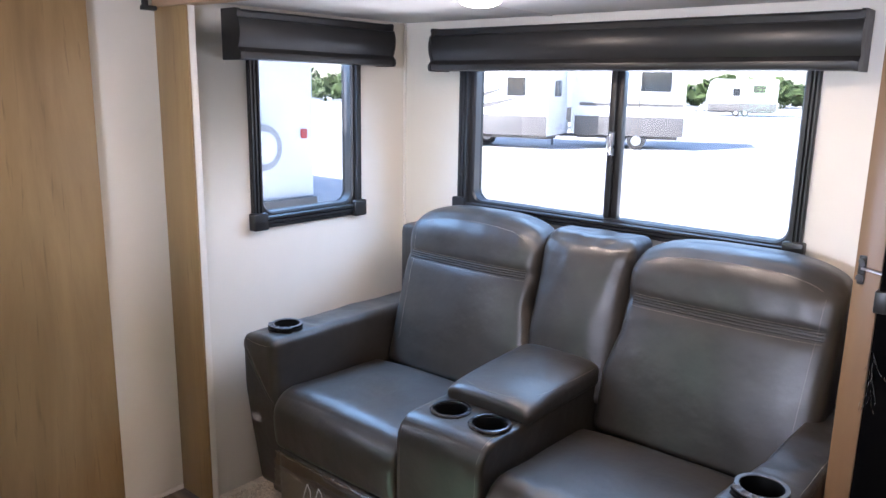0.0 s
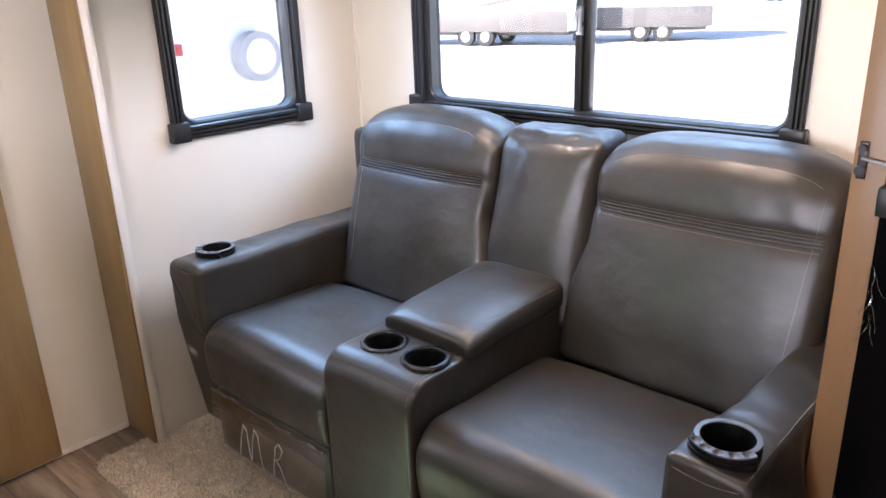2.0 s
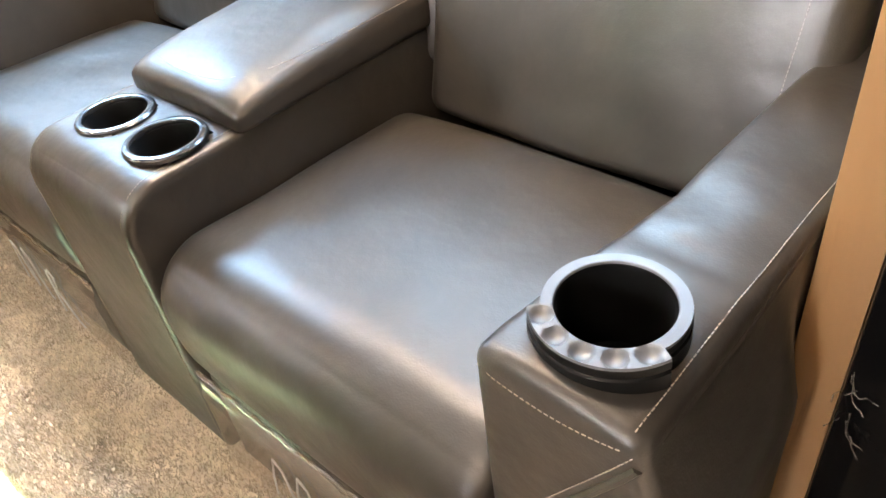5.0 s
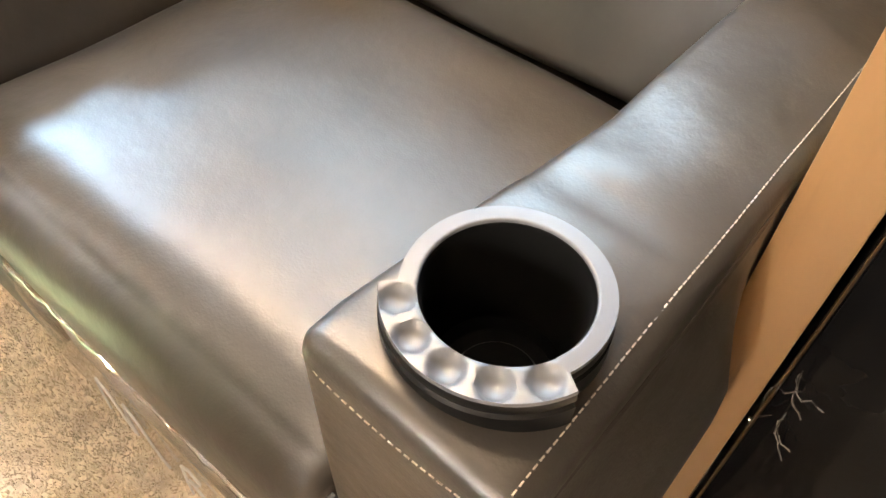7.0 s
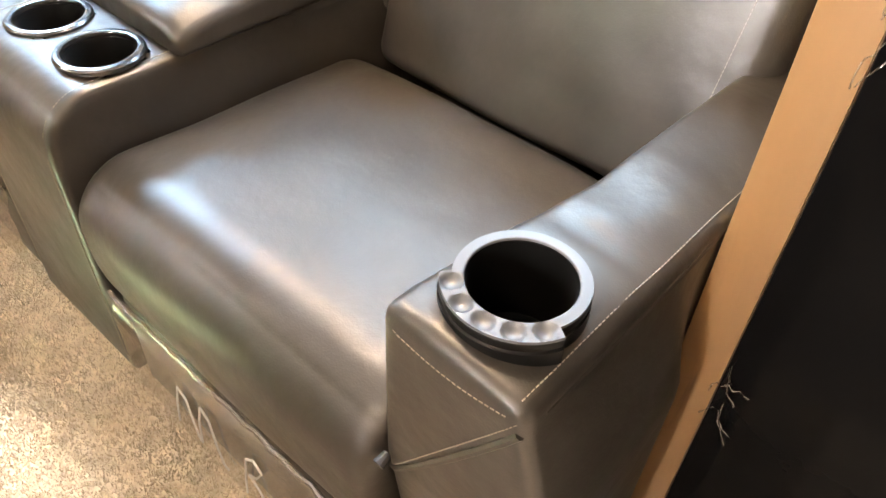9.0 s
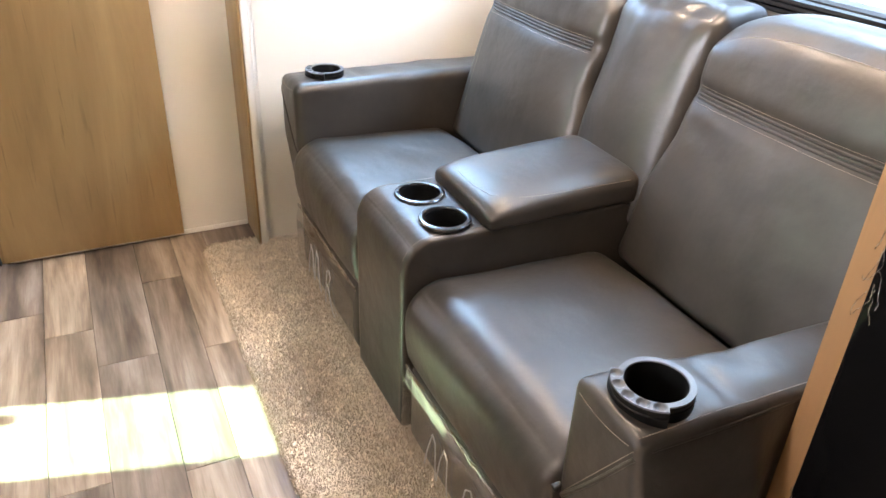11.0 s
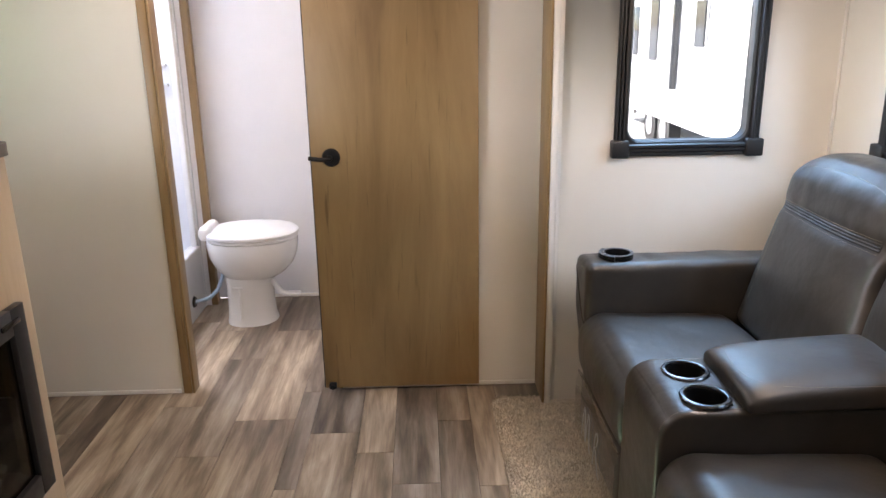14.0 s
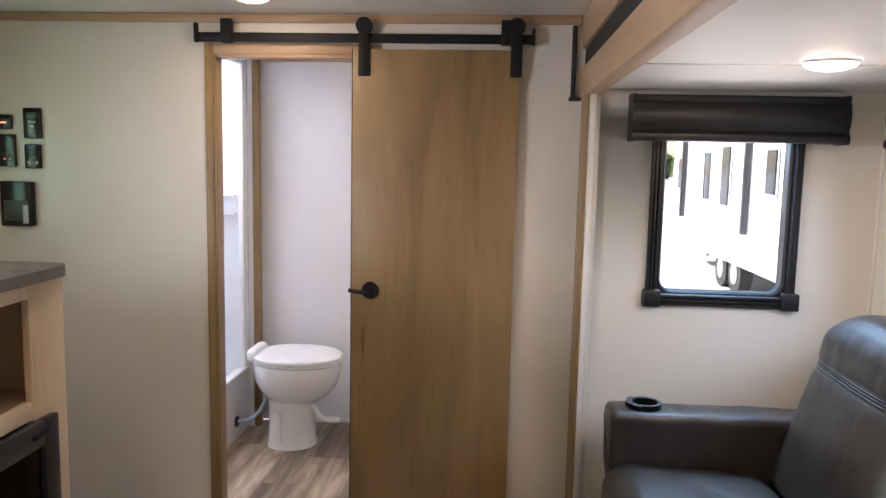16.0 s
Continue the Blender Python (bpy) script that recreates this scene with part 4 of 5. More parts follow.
lid = part("console_lid", cushion(-0.820, -0.530, 1.590, 1.985, 0.561, 0.634, 0.016, lid_shape, (20, 20, 10)), LEATHER, sofa, "padded console lid")
stitch(on_surface(lid, [(-0.544, 1.63 + 0.33 * f, 0.618 + 0.004 * f) for f in np.linspace(0, 1, 8)], (-1, 0, 0)), lid)
stitch(on_surface(lid, [(-0.795 + 0.235 * f, 1.62, 0.617) for f in np.linspace(0, 1, 8)], (0, 1, 0)), lid)


def well(parent, x, y, z, r, depth=0.075):
    bm = bmesh.new()
    rings = lathe(bm, x, y, [(r, z), (r - 0.0015, z - 0.004), (r - 0.004, z - depth + 0.006), (r - 0.009, z - depth), (r * 0.6, z - depth - 0.001), (r * 0.55, z - depth + 0.002)], 48)
    bm.faces.new(rings[-1])
    bmesh.ops.recalc_face_normals(bm, faces=bm.faces)
    bmesh.ops.reverse_faces(bm, faces=bm.faces)
    return part("well", bm, WELL_BLACK, parent, "deep black well")


def console_cup(parent, x, y, z, r=0.046):
    cup = thing("cup_holder", (x, y, z))
    cup.parent = parent
    cup.location = Vector((x, y, z)) - origin(parent)
    tagged(cup, "black cup holder with a bright rim")
    bm = bmesh.new()
    lathe(bm, x, y, [(r + 0.013, z - 0.004), (r + 0.0125, z + 0.001), (r + 0.010, z + 0.0035), (r + 0.005, z + 0.004)], 48)
    part("rim", bm, DARK_CHROME, cup, "dark chrome rim")
    bm = bmesh.new()
    lathe(bm, x, y, [(r + 0.005, z + 0.004), (r + 0.002, z + 0.0035), (r, z), (r, z - 0.003)], 48)
    part("collar", bm, BLACK_GLOSS, cup, "glossy black collar")
    well(cup, x, y, z - 0.003, r)
    return cup


def arm_cup(parent, x, y, z, turn, r=0.0435):
    """A cup holder with a dimpled finger tray on one side of its rim."""
    cup = thing("cup_holder", (x, y, z))
    cup.parent = parent
    cup.location = Vector((x, y, z)) - origin(parent)
    tagged(cup, "grey cup holder with a dimpled tray rim")
    z += 0.006

    def outer(a):
        d = (a - radians(turn) + math.pi) % (2 * math.pi) - math.pi
        return 0.0630 if abs(d) < radians(61) else 0.0535
    dents = [(x + 0.0535 * math.cos(radians(turn - 49 + 24.5 * k)), y + 0.0535 * math.sin(radians(turn - 49 + 24.5 * k))) for k in range(5)]
    seg = 200
    bm = bmesh.new()
    rows = []
    steps = [(0.0, z + 0.0085), (0.03, z + 0.0108)] + [(0.03 + 0.94 * j / 12, z + 0.0115) for j in range(1, 12)] + [(0.98, z + 0.0115), (1.0, z + 0.0105), (1.0, z + 0.0090)]
    for f, zz in steps:
        row = []
        for k in range(seg):
            a = 2 * math.pi * k / seg
            rad = r + (outer(a) - r) * f
            px, py = x + rad * math.cos(a), y + rad * math.sin(a)
            dip = max([1 - (math.hypot(px - dx, py - dy) / 0.0088) ** 2 for dx, dy in dents] + [0.0])
            row.append(bm.verts.new((px, py, zz - 0.0050 * math.sqrt(max(dip, 0.0)) * (0.05 < f < 0.97))))
        rows.append(row)
    for a, b in zip(rows, rows[1:]):
        for k in range(seg):
            bm.faces.new((a[k], b[k], b[(k + 1) % seg], a[(k + 1) % seg]))
    bmesh.ops.recalc_face_normals(bm, faces=bm.faces)
    part("tray_rim", bm, GREY_RIM, cup, "grey satin rim with a dimpled finger tray", sharp=50)
    bm = bmesh.new()
    row2 = []
    for rad_scale, zz in ((0.995, z + 0.0091), (1.005, z + 0.0070), (1.005, z + 0.0035), (0.985, z + 0.0025), (0.985, z + 0.0005), (1.015, z - 0.0010), (1.015, z - 0.020)):
        row2.append([bm.verts.new((x + outer(2 * math.pi * k / seg) * rad_scale * math.cos(2 * math.pi * k / seg), y + outer(2 * math.pi * k / seg) * rad_scale * math.sin(2 * math.pi * k / seg), zz)) for k in range(seg)])
    for lo, hi in zip(row2, row2[1:]):
        for k in range(seg):
            bm.faces.new((lo[k], hi[k], hi[(k + 1) % seg], lo[(k + 1) % seg]))
    bmesh.ops.recalc_face_normals(bm, faces=bm.faces)
    part("skirt", bm, WELL_BLACK, cup, "black lower skirt", sharp=30)
    well(cup, x, y, z + 0.0095, r, 0.085)
    return cup


def arm(x0, x1, inner, seed, cup_x, cup_y, ARM_TOP, edge):
    """An arm from x0 to x1; inner is +1 where the seat lies towards +x."""
    def shape(p, u):
        top = np.clip((p[:, 2] - 0.50) / 0.15, 0, 1)
        p[:, 2] += top * (0.004 * np.sin(np.pi * np.clip(u[:, 0], 0, 1)) + wrinkle(p, 0.004, 12, seed) - 0.010 * np.clip(u[:, 1] - 0.55, 0, 1))
        far = u[:, 0] if inner < 0 else 1 - u[:, 0]
        p[:, 2] -= top * 0.010 * far ** 2
        low = np.clip((0.45 - p[:, 2]) / 0.40, 0, 1)
        front = np.clip((1.60 - p[:, 1]) / 0.18, 0, 1)
        p[:, 1] += front * low * 0.055
        p[:, 0] += wrinkle(p, 0.005, 5, seed + 3) * np.clip(1.5 - u[:, 2], 0, 1)
        p[:, 0] -= inner * far ** 3 * np.clip((0.62 - p[:, 2]) / 0.12, 0, 1) * np.clip((1.69 - p[:, 1]) / 0.06, 0, 1) * (0.034 if inner < 0 else 0.0)
        if inner < 0:
            slim = np.clip((p[:, 1] - 1.45) / 0.22, 0, 1)
            p[:, 0] += slim * 0.026 * (1 - far)
            p[:, 2] -= top * 0.020 * np.clip((p[:, 1] - 1.55) / 0.45, 0, 1)
        dip = np.exp(-(((p[:, 0] - cup_x) / 0.055) ** 2 + ((p[:, 1] - cup_y - 0.10) / 0.018) ** 2))
        p[:, 2] -= top * 0.006 * dip
        return p
    bm = cushion(x0, x1, 1.414, 2.235, 0.075, ARM_TOP, edge, shape, (26, 90, 30))
    bm.normal_update()
    cut_hole(bm, cup_x, cup_y, 0.58, 0.0445)
    a = part("arm", bm, LEATHER, sofa)
    arm_cup(a, cup_x, cup_y, ARM_TOP + 0.002, 277, 0.0435)
    out, inn = (x1, x0) if inner < 0 else (x0, x1)
    s = -1 if inner < 0 else 1
    lip = out + s * 0.008
    zt = ARM_TOP - 0.012
    stitch(on_surface(a, [(lip + s * 0.004, 1.424 + 0.72 * f, zt) for f in np.linspace(0, 1, 16)], (0, 0, -1)), a)
    stitch(on_surface(a, [(inn - s * 0.006 + (lip - inn) * f, 1.43, zt - 0.004 - 0.010 * math.sin(math.pi * f)) for f in np.linspace(0, 1, 10)], (0, 1, 0)), a)
    stitch(on_surface(a, [(lip + (inn - lip) * f, 1.43, zt - 0.010 - 0.212 * f) for f in np.linspace(0, 1, 10)], (0, 1, 0)), a)
    bm = bmesh.new()
    tube(bm, [(out + s * 0.004 - s * 0.0015 * math.sin(9 * f), 1.44 + 0.74 * f, ARM_TOP - 0.026 - 0.003 * math.sin(3 * f)) for f in np.linspace(0, 1, 20)], 0.0045, 8)
    part("welt", bm, LEATHER, a, "raised welt along the arm")
    bm = bmesh.new()
    tube(bm, on_surface(a, [(lip + (inn - lip) * f, 1.43, zt - 0.026 - 0.200 * f - 0.006 * math.sin(math.pi * f)) for f in np.linspace(-0.02, 0.97, 16)], (0, 1, 0), -0.001), 0.0042, 8)
    part("front_welt", bm, LEATHER, a, "raised welt across the arm front")
    return a


arm(-1.580, -1.402, 1, 21.0, -1.487, 1.536, 0.636, 0.026)
arm(0.030, 0.174, -1, 33.0, 0.103, 1.495, 0.651, 0.014)
part("back_shell", cushion(-1.545, 0.168, 2.15, 2.285, 0.10, 0.915, 0.03, None, (20, 6, 14)), LEATHER_SHADED, sofa)
for x in (-0.739, -0.603):
    console_cup(console, x, 1.518, 0.5745)
tip = bmesh.new()
cyl(tip, (0.032, 1.405, 0.437), (0.032, 1.418, 0.441), 0.007, 0.005, 10)
part("thread_tail", tip, RUBBER, sofa, "small black loose tab")
sofa.location.y -= 0.010
sofa.scale.z = 1.02

# ---- fridge behind its maple end panel ----
PX0, PX1, PY = 0.177, 0.225, 1.70
end_panel = thing("end_panel", (0.201, PY, 0.0), "tall maple end panel between sofa and refrigerator", "panel")
part("board", box(bmesh.new(), PX0, PX1, PY, BACK_Y - 0.001, 0.004, SLIDE_TOP - 0.003, 0.0015), MAPLE, end_panel)
part("front_edge", box(bmesh.new(), PX0 - 0.0005, PX1 + 0.0005, PY - 0.006, PY - 0.0005, 0.004, SLIDE_TOP - 0.003, 0.001), PANEL_WOOD_SHADED, end_panel)
catch = thing("door_catch", (0.188, PY - 0.02, 1.09), "small black metal catch with a pin", "catch")
part("plate", box(bmesh.new(), PX0 + 0.006, PX0 + 0.020, PY - 0.012, PY - 0.0065, 1.085, 1.145, 0.002), BLACK, catch)
part("boss", cyl(bmesh.new(), (PX0 + 0.013, PY - 0.022, 1.100), (PX0 + 0.013, PY - 0.012, 1.100), 0.008, seg=14), BLACK, catch)
part("boss", cyl(bmesh.new(), (PX0 + 0.013, PY - 0.022, 1.135), (PX0 + 0.013, PY - 0.012, 1.135), 0.006, seg=14), BLACK, catch)
bm = bmesh.new()
cyl(bm, (PX0 + 0.013, PY - 0.019, 1.120), (PX1 + 0.02, PY - 0.019, 1.112), 0.003, seg=10)
part("pin", bm, CHROME, catch, "thin steel pin")
FX0, FX1, FY = 0.230, 0.85, 1.652
fridge = thing("refrigerator", (0.57, 2.0, 0.002), "glossy black refrigerator with torn plastic film", "refrigerator")
part("body", box(bmesh.new(), FX0, FX1, FY + 0.055, 2.30, 0.002, 1.60, 0.004), BLACK, fridge)
FRIDGE = surface("black fridge door", (0.002, 0.002, 0.0022), (0.0032, 0.003, 0.003), (0.06, 0.14), 7, 60, 0.03)
FRIDGE.node_tree.nodes["Principled BSDF"].inputs["Specular IOR Level"].default_value = 0.04
low = part("door", cushion(FX0 + 0.001, FX1 - 0.001, FY, FY + 0.052, 0.04, 1.055, 0.010, None, (10, 6, 16)), FRIDGE, fridge, "lower black door")
high = part("door", cushion(FX0 + 0.001, FX1 - 0.001, FY, FY + 0.052, 1.065, 1.58, 0.010, None, (10, 6, 10)), FRIDGE, fridge, "upper black door")
bm = bmesh.new()
box(bm, FX0 - 0.004, FX0 + 0.020, FY - 0.004, FY + 0.03, 1.040, 1.085, 0.003)
cyl(bm, (FX0 + 0.010, FY + 0.01, 1.035), (FX0 + 0.010, FY + 0.01, 1.105), 0.007, seg=14)
part("hinge", bm, BLACK, fridge)
frng = random.Random(8)
for z0 in (0.935, 0.90, 0.865, 0.52, 0.47):
    for k in range(3):
        bm = bmesh.new()
        x, z, pts = FX0 + 0.004 + 0.012 * frng.random(), z0 + 0.03 * frng.random(), []
        an = frng.uniform(-2.0, -0.8)
        for i in range(8):
            pts.append((max(x, FX0 - 0.002), FY - 0.003 - 0.006 * frng.random(), z))
            an += frng.uniform(-0.6, 0.6)
            x += 0.005 * math.cos(an)
            z += 0.008 * math.sin(an)
        tube(bm, pts, 0.0007, 5)
        part("film_shred", bm, FILM, fridge, "torn clear film")

# ---- entertainment cabinet opposite the sofa ----
CX, CY, CZ = -0.90, -0.150, 1.165
cab = thing("media_cabinet", (-0.35, -0.4, 0.0), "light maple media cabinet with an open shelf and a fireplace", "cabinet")
LIGHTWOOD = wood_material("light maple face", (0.50, 0.36, 0.22), (0.60, 0.45, 0.29), (0.68, 0.53, 0.36))
TOPGREY = surface("grey laminate top", (0.10, 0.085, 0.072), (0.16, 0.135, 0.115), (0.35, 0.5), 9, 80, 0.05)
part("end_side", box(bmesh.new(), CX, CX + 0.018, SOUTH + 0.001, CY - 0.020, 0.0, CZ - 0.031, 0.001), LIGHTWOOD, cab)
part("end_side", box(bmesh.new(), 0.18, 0.198, SOUTH + 0.001, CY - 0.020, 0.0, CZ - 0.031, 0.001), LIGHTWOOD, cab)
part("stile", box(bmesh.new(), CX, -0.752, CY - 0.019, CY, 0.0, CZ - 0.031, 0.0015), LIGHTWOOD, cab)
part("stile", box(bmesh.new(), 0.05, 0.198, CY - 0.019, CY, 0.0, CZ - 0.031, 0.0015), LIGHTWOOD, cab)
part("rail", box(bmesh.new(), -0.7515, 0.0495, CY - 0.019, CY, 1.095, CZ - 0.031, 0.0015), LIGHTWOOD, cab)
part("rail", box(bmesh.new(), -0.7515, 0.0495, CY - 0.019, CY, 0.785, 0.832, 0.0015), LIGHTWOOD, cab)
part("rail", box(bmesh.new(), -0.7515, 0.0495, CY - 0.019, CY, 0.0, 0.250, 0.0015), LIGHTWOOD, cab)
part("shelf", box(bmesh.new(), CX + 0.019, 0.179, -0.60, CY - 0.020, 0.800, 0.818), MAPLE_X, cab)
part("back_board", box(bmesh.new(), CX + 0.019, 0.179, -0.62, -0.605, 0.0, CZ - 0.031), MAPLE_X, cab)
bm = bmesh.new()
r = 0.05
pts = [(CX - 0.018 + r - r * math.cos(a), CY + 0.022 - r + r * math.sin(a)) for a in np.linspace(0, math.pi / 2, 9)] + [(0.215, CY + 0.022), (0.215, SOUTH + 0.001), (CX - 0.018, SOUTH + 0.001)]
extrude_profile(bm, pts, 2, CZ - 0.030, CZ)
counter = whole("worktop", bm, TOPGREY, "grey brown laminate top with a rounded corner", "worktop")
fire = thing("electric_fireplace", (-0.38, CY, 0.26), "black electric fireplace with clear crystals", "fireplace")
bm = bmesh.new()
for x0, x1, z0, z1 in ((-0.826, -0.765, 0.27, 0.781), (0.065, 0.10, 0.27, 0.781), (-0.765, 0.065, 0.715, 0.781), (-0.765, 0.065, 0.27, 0.33)):
    box(bm, x0, x1, CY + 0.0005, CY + 0.022, z0, z1, 0.003)
part("surround", bm, BLACK, fire)
part("glass", box(bmesh.new(), -0.764, 0.064, CY + 0.004, CY + 0.008, 0.331, 0.714), glass_material("smoked glass", (0.25, 0.25, 0.25)), fire, "smoked glass front", shadow=False)
bm = bmesh.new()
for b in ((-0.80, 0.10, CY - 0.30, CY - 0.29, 0.29, 0.76), (-0.80, -0.79, CY - 0.29, CY - 0.021, 0.29, 0.76), (0.09, 0.10, CY - 0.29, CY - 0.021, 0.29, 0.76), (-0.79, 0.09, CY - 0.29, CY - 0.021, 0.75, 0.76)):
    box(bm, *b)
part("firebox", bm, BLACK, fire)
bm = bmesh.new()
for k in range(90):
    q = Vector((frng.uniform(-0.75, 0.05), CY - frng.uniform(0.02, 0.15), 0.345 + 0.03 * frng.random()))
    rr = bmesh.ops.create_icosphere(bm, subdivisions=1, radius=frng.uniform(0.010, 0.018))
    bmesh.ops.transform(bm, matrix=Matrix.Translation(q) @ Matrix.Rotation(frng.random() * 6, 4, "X"), verts=rr["verts"])
tagged(part("crystals", bm, PORCELAIN, fire, "clear glass crystals", sharp=10), kind="stuff")
part("ember_tray", box(bmesh.new(), -0.765, 0.065, CY - 0.29, CY - 0.0015, 0.331, 0.338), BLACK, fire)
part("control_slot", box(bmesh.new(), -0.79, -0.71, CY + 0.022, CY + 0.030, 0.742, 0.756, 0.004), BLACK_GLOSS, fire)

# ---- bathroom ----
TX, TY = -2.66, 0.0
toilet = thing("toilet", (TX, TY, 0.0), "white porcelain toilet with a closed lid and foot pedal", "toilet")


def oval_stack(bm, rows, seg=40):
    """Rings (z, centre y, half width, back length, front length), joined upwards."""
    rings = []
    for z, cy, w, b, f in rows:
        ring = []
        for k in range(seg):
            a = 2 * math.pi * k / seg
            s = math.sin(a)
            ring.append(bm.verts.new((TX + w * math.copysign(abs(math.cos(a)) ** 0.9, math.cos(a)), cy + (f if s > 0 else b) * math.copysign(abs(s) ** 0.92, s), z)))
        rings.append(ring)
    for a, b in zip(rings, rings[1:]):
        for k in range(seg):
            bm.faces.new((a[k], a[(k + 1) % seg], b[(k + 1) % seg], b[k]))
    bm.faces.new(rings[0][::-1])
    bm.faces.new(rings[-1])
    bmesh.ops.recalc_face_normals(bm, faces=bm.faces)
    return bm


part("pedestal", oval_stack(bmesh.new(), [(0.0, TY - 0.02, 0.128, 0.118, 0.135), (0.012, TY - 0.02, 0.126, 0.116, 0.133), (0.03, TY - 0.02, 0.120, 0.112, 0.126), (0.12, TY - 0.02, 0.116, 0.108, 0.120), (0.20, TY - 0.02, 0.116, 0.108, 0.122), (0.245, TY - 0.015, 0.122, 0.118, 0.138)]), PORCELAIN, toilet)
part("bowl", oval_stack(bmesh.new(), [(0.236, TY - 0.01, 0.112, 0.118, 0.140), (0.26, TY, 0.135, 0.145, 0.170), (0.30, TY, 0.160, 0.178, 0.208), (0.345, TY, 0.176, 0.198, 0.228), (0.40, TY, 0.182, 0.206, 0.238), (0.432, TY, 0.182, 0.206, 0.238)]), PORCELAIN, toilet)
part("seat", oval_stack(bmesh.new(), [(0.434, TY, 0.180, 0.204, 0.238), (0.437, TY, 0.184, 0.206, 0.242), (0.447, TY, 0.184, 0.206, 0.242), (0.450, TY, 0.181, 0.204, 0.240)]), WHITE_PLASTIC, toilet)
part("lid", oval_stack(bmesh.new(), [(0.452, TY, 0.182, 0.204, 0.241), (0.455, TY, 0.187, 0.208, 0.246), (0.466, TY, 0.186, 0.207, 0.245), (0.474, TY, 0.178, 0.196, 0.235), (0.482, TY, 0.140, 0.150, 0.190), (0.486, TY, 0.07, 0.08, 0.10)]), WHITE_PLASTIC, toilet)
part("hinge", cushion(TX - 0.10, TX + 0.10, TY - 0.225, TY - 0.165, 0.435, 0.505, 0.026, None, (12, 10, 8)), WHITE_PLASTIC, toilet, "white hinge cover")
bm = bmesh.new()
tube(bm, [(TX + 0.085, TY - 0.06, 0.205), (TX + 0.1235, TY - 0.055, 0.200), (TX + 0.1240, TY - 0.045, 0.19), (TX + 0.1225, TY - 0.045, 0.10), (TX + 0.1265, TY - 0.045, 0.04)], 0.006, 8)
tube(bm, [(TX + 0.1235, TY - 0.075, 0.203), (TX + 0.1240, TY - 0.02, 0.203)], 0.006, 8)
part("water_pipe", bm, WHITE_PLASTIC, toilet, "white pipe on the pedestal")
bm = bmesh.new()
tube(bm, [(TX + 0.03, TY + 0.10, 0.215), (TX + 0.05, TY + 0.125, 0.185), (TX + 0.06, TY + 0.150, 0.158), (TX + 0.065, TY + 0.19, 0.148), (TX + 0.065, TY + 0.232, 0.147)], 0.013, 10)
box(bm, TX + 0.04, TX + 0.09, TY + 0.18, TY + 0.245, 0.146, 0.160, 0.005)
part("pedal", bm, WHITE_PLASTIC, toilet, "white flush pedal")
for dx, dy in ((0.10, 0.0), (0.05, 0.08)):
    part("bolt_cap", cyl(bmesh.new(), (TX + dx, TY + dy, 0.010), (TX + dx, TY + dy, 0.024), 0.012, 0.009, 14), WHITE_PLASTIC, toilet)
HOSE = surface("pale blue hose", (0.30, 0.42, 0.55), (0.36, 0.48, 0.60), (0.4, 0.5), 10, bumps=0)
hose = thing("water_hose", (TX, -0.29, 0.08), "pale blue toilet water supply hose", "hose")
bm = bmesh.new()
tube(bm, [(TX + 0.03, SHOWER_Y + 0.004, 0.105), (TX + 0.03, -0.262, 0.112), (TX + 0.025, -0.215, 0.125), (TX + 0.02, -0.175, 0.165), (TX + 0.01, -0.150, 0.225), (TX, -0.140, 0.262)], 0.010, 10)
part("tube", bm, HOSE, hose)
bm = bmesh.new()
cyl(bm, (TX + 0.03, SHOWER_Y + 0.0022, 0.105), (TX + 0.03, SHOWER_Y + 0.012, 0.105), 0.030, 0.024, 20)
part("flange", bm, BLACK, hose, "black wall flange")

FIBRE = surface("white fibreglass", (0.74, 0.76, 0.80), (0.80, 0.82, 0.85), (0.16, 0.26), 4, bumps=0.03)
shower = thing("shower_stall", (-2.40, -0.7, 0.0), "white fibreglass shower with a raised pan", "shower")
bm = bmesh.new()
box(bm, -2.835, -1.92, SHOWER_Y - 0.055, SHOWER_Y, 0.0, 0.345, 0.012, 4)
part("pan_front", bm, FIBRE, shower)
part("pan_floor", box(bmesh.new(), -2.835, -1.92, SOUTH + 0.02, SHOWER_Y - 0.056, 0.0, 0.275, 0.004), FIBRE, shower)
part("end_wall", box(bmesh.new(), -2.86, -2.836, SOUTH + 0.02, SHOWER_Y - 0.003, 0.0, TOP - 0.002, 0.003), FIBRE, shower)
part("back_wall", box(bmesh.new(), -2.835, -1.92, SOUTH + 0.001, SOUTH + 0.019, 0.276, TOP - 0.002), FIBRE, shower)
part("near_wall", box(bmesh.new(), -1.919, -1.902, SOUTH + 0.02, SHOWER_Y - 0.003, 0.0, TOP - 0.002), FIBRE, shower)
for z in (1.155, 1.250):
    part("ledge", box(bmesh.new(), -2.8355, -2.80, SOUTH + 0.03, -0.36, z, z + 0.014, 0.004), FIBRE, shower)
part("door_channel", box(bmesh.new(), -2.8355, -2.795, SHOWER_Y - 0.035, SHOWER_Y - 0.006, 0.346, TOP - 0.004, 0.006), WHITE_PLASTIC, shower, "white door channel")
part("head_channel", box(bmesh.new(), -2.835, -1.925, SHOWER_Y - 0.035, SHOWER_Y - 0.006, 1.93, TOP - 0.003, 0.006), WHITE_PLASTIC, shower, "white head channel")
bm = bmesh.new()
for x0, x1, z0, z1 in ((-2.482, -2.474, 0.012, 0.225), (-2.20, -2.192, 0.012, 0.225), (-2.474, -2.20, 0.012, 0.020), (-2.474, -2.20, 0.217, 0.225)):
    box(bm, x0, x1, SHOWER_Y + 0.0005, SHOWER_Y + 0.003, z0, z1)
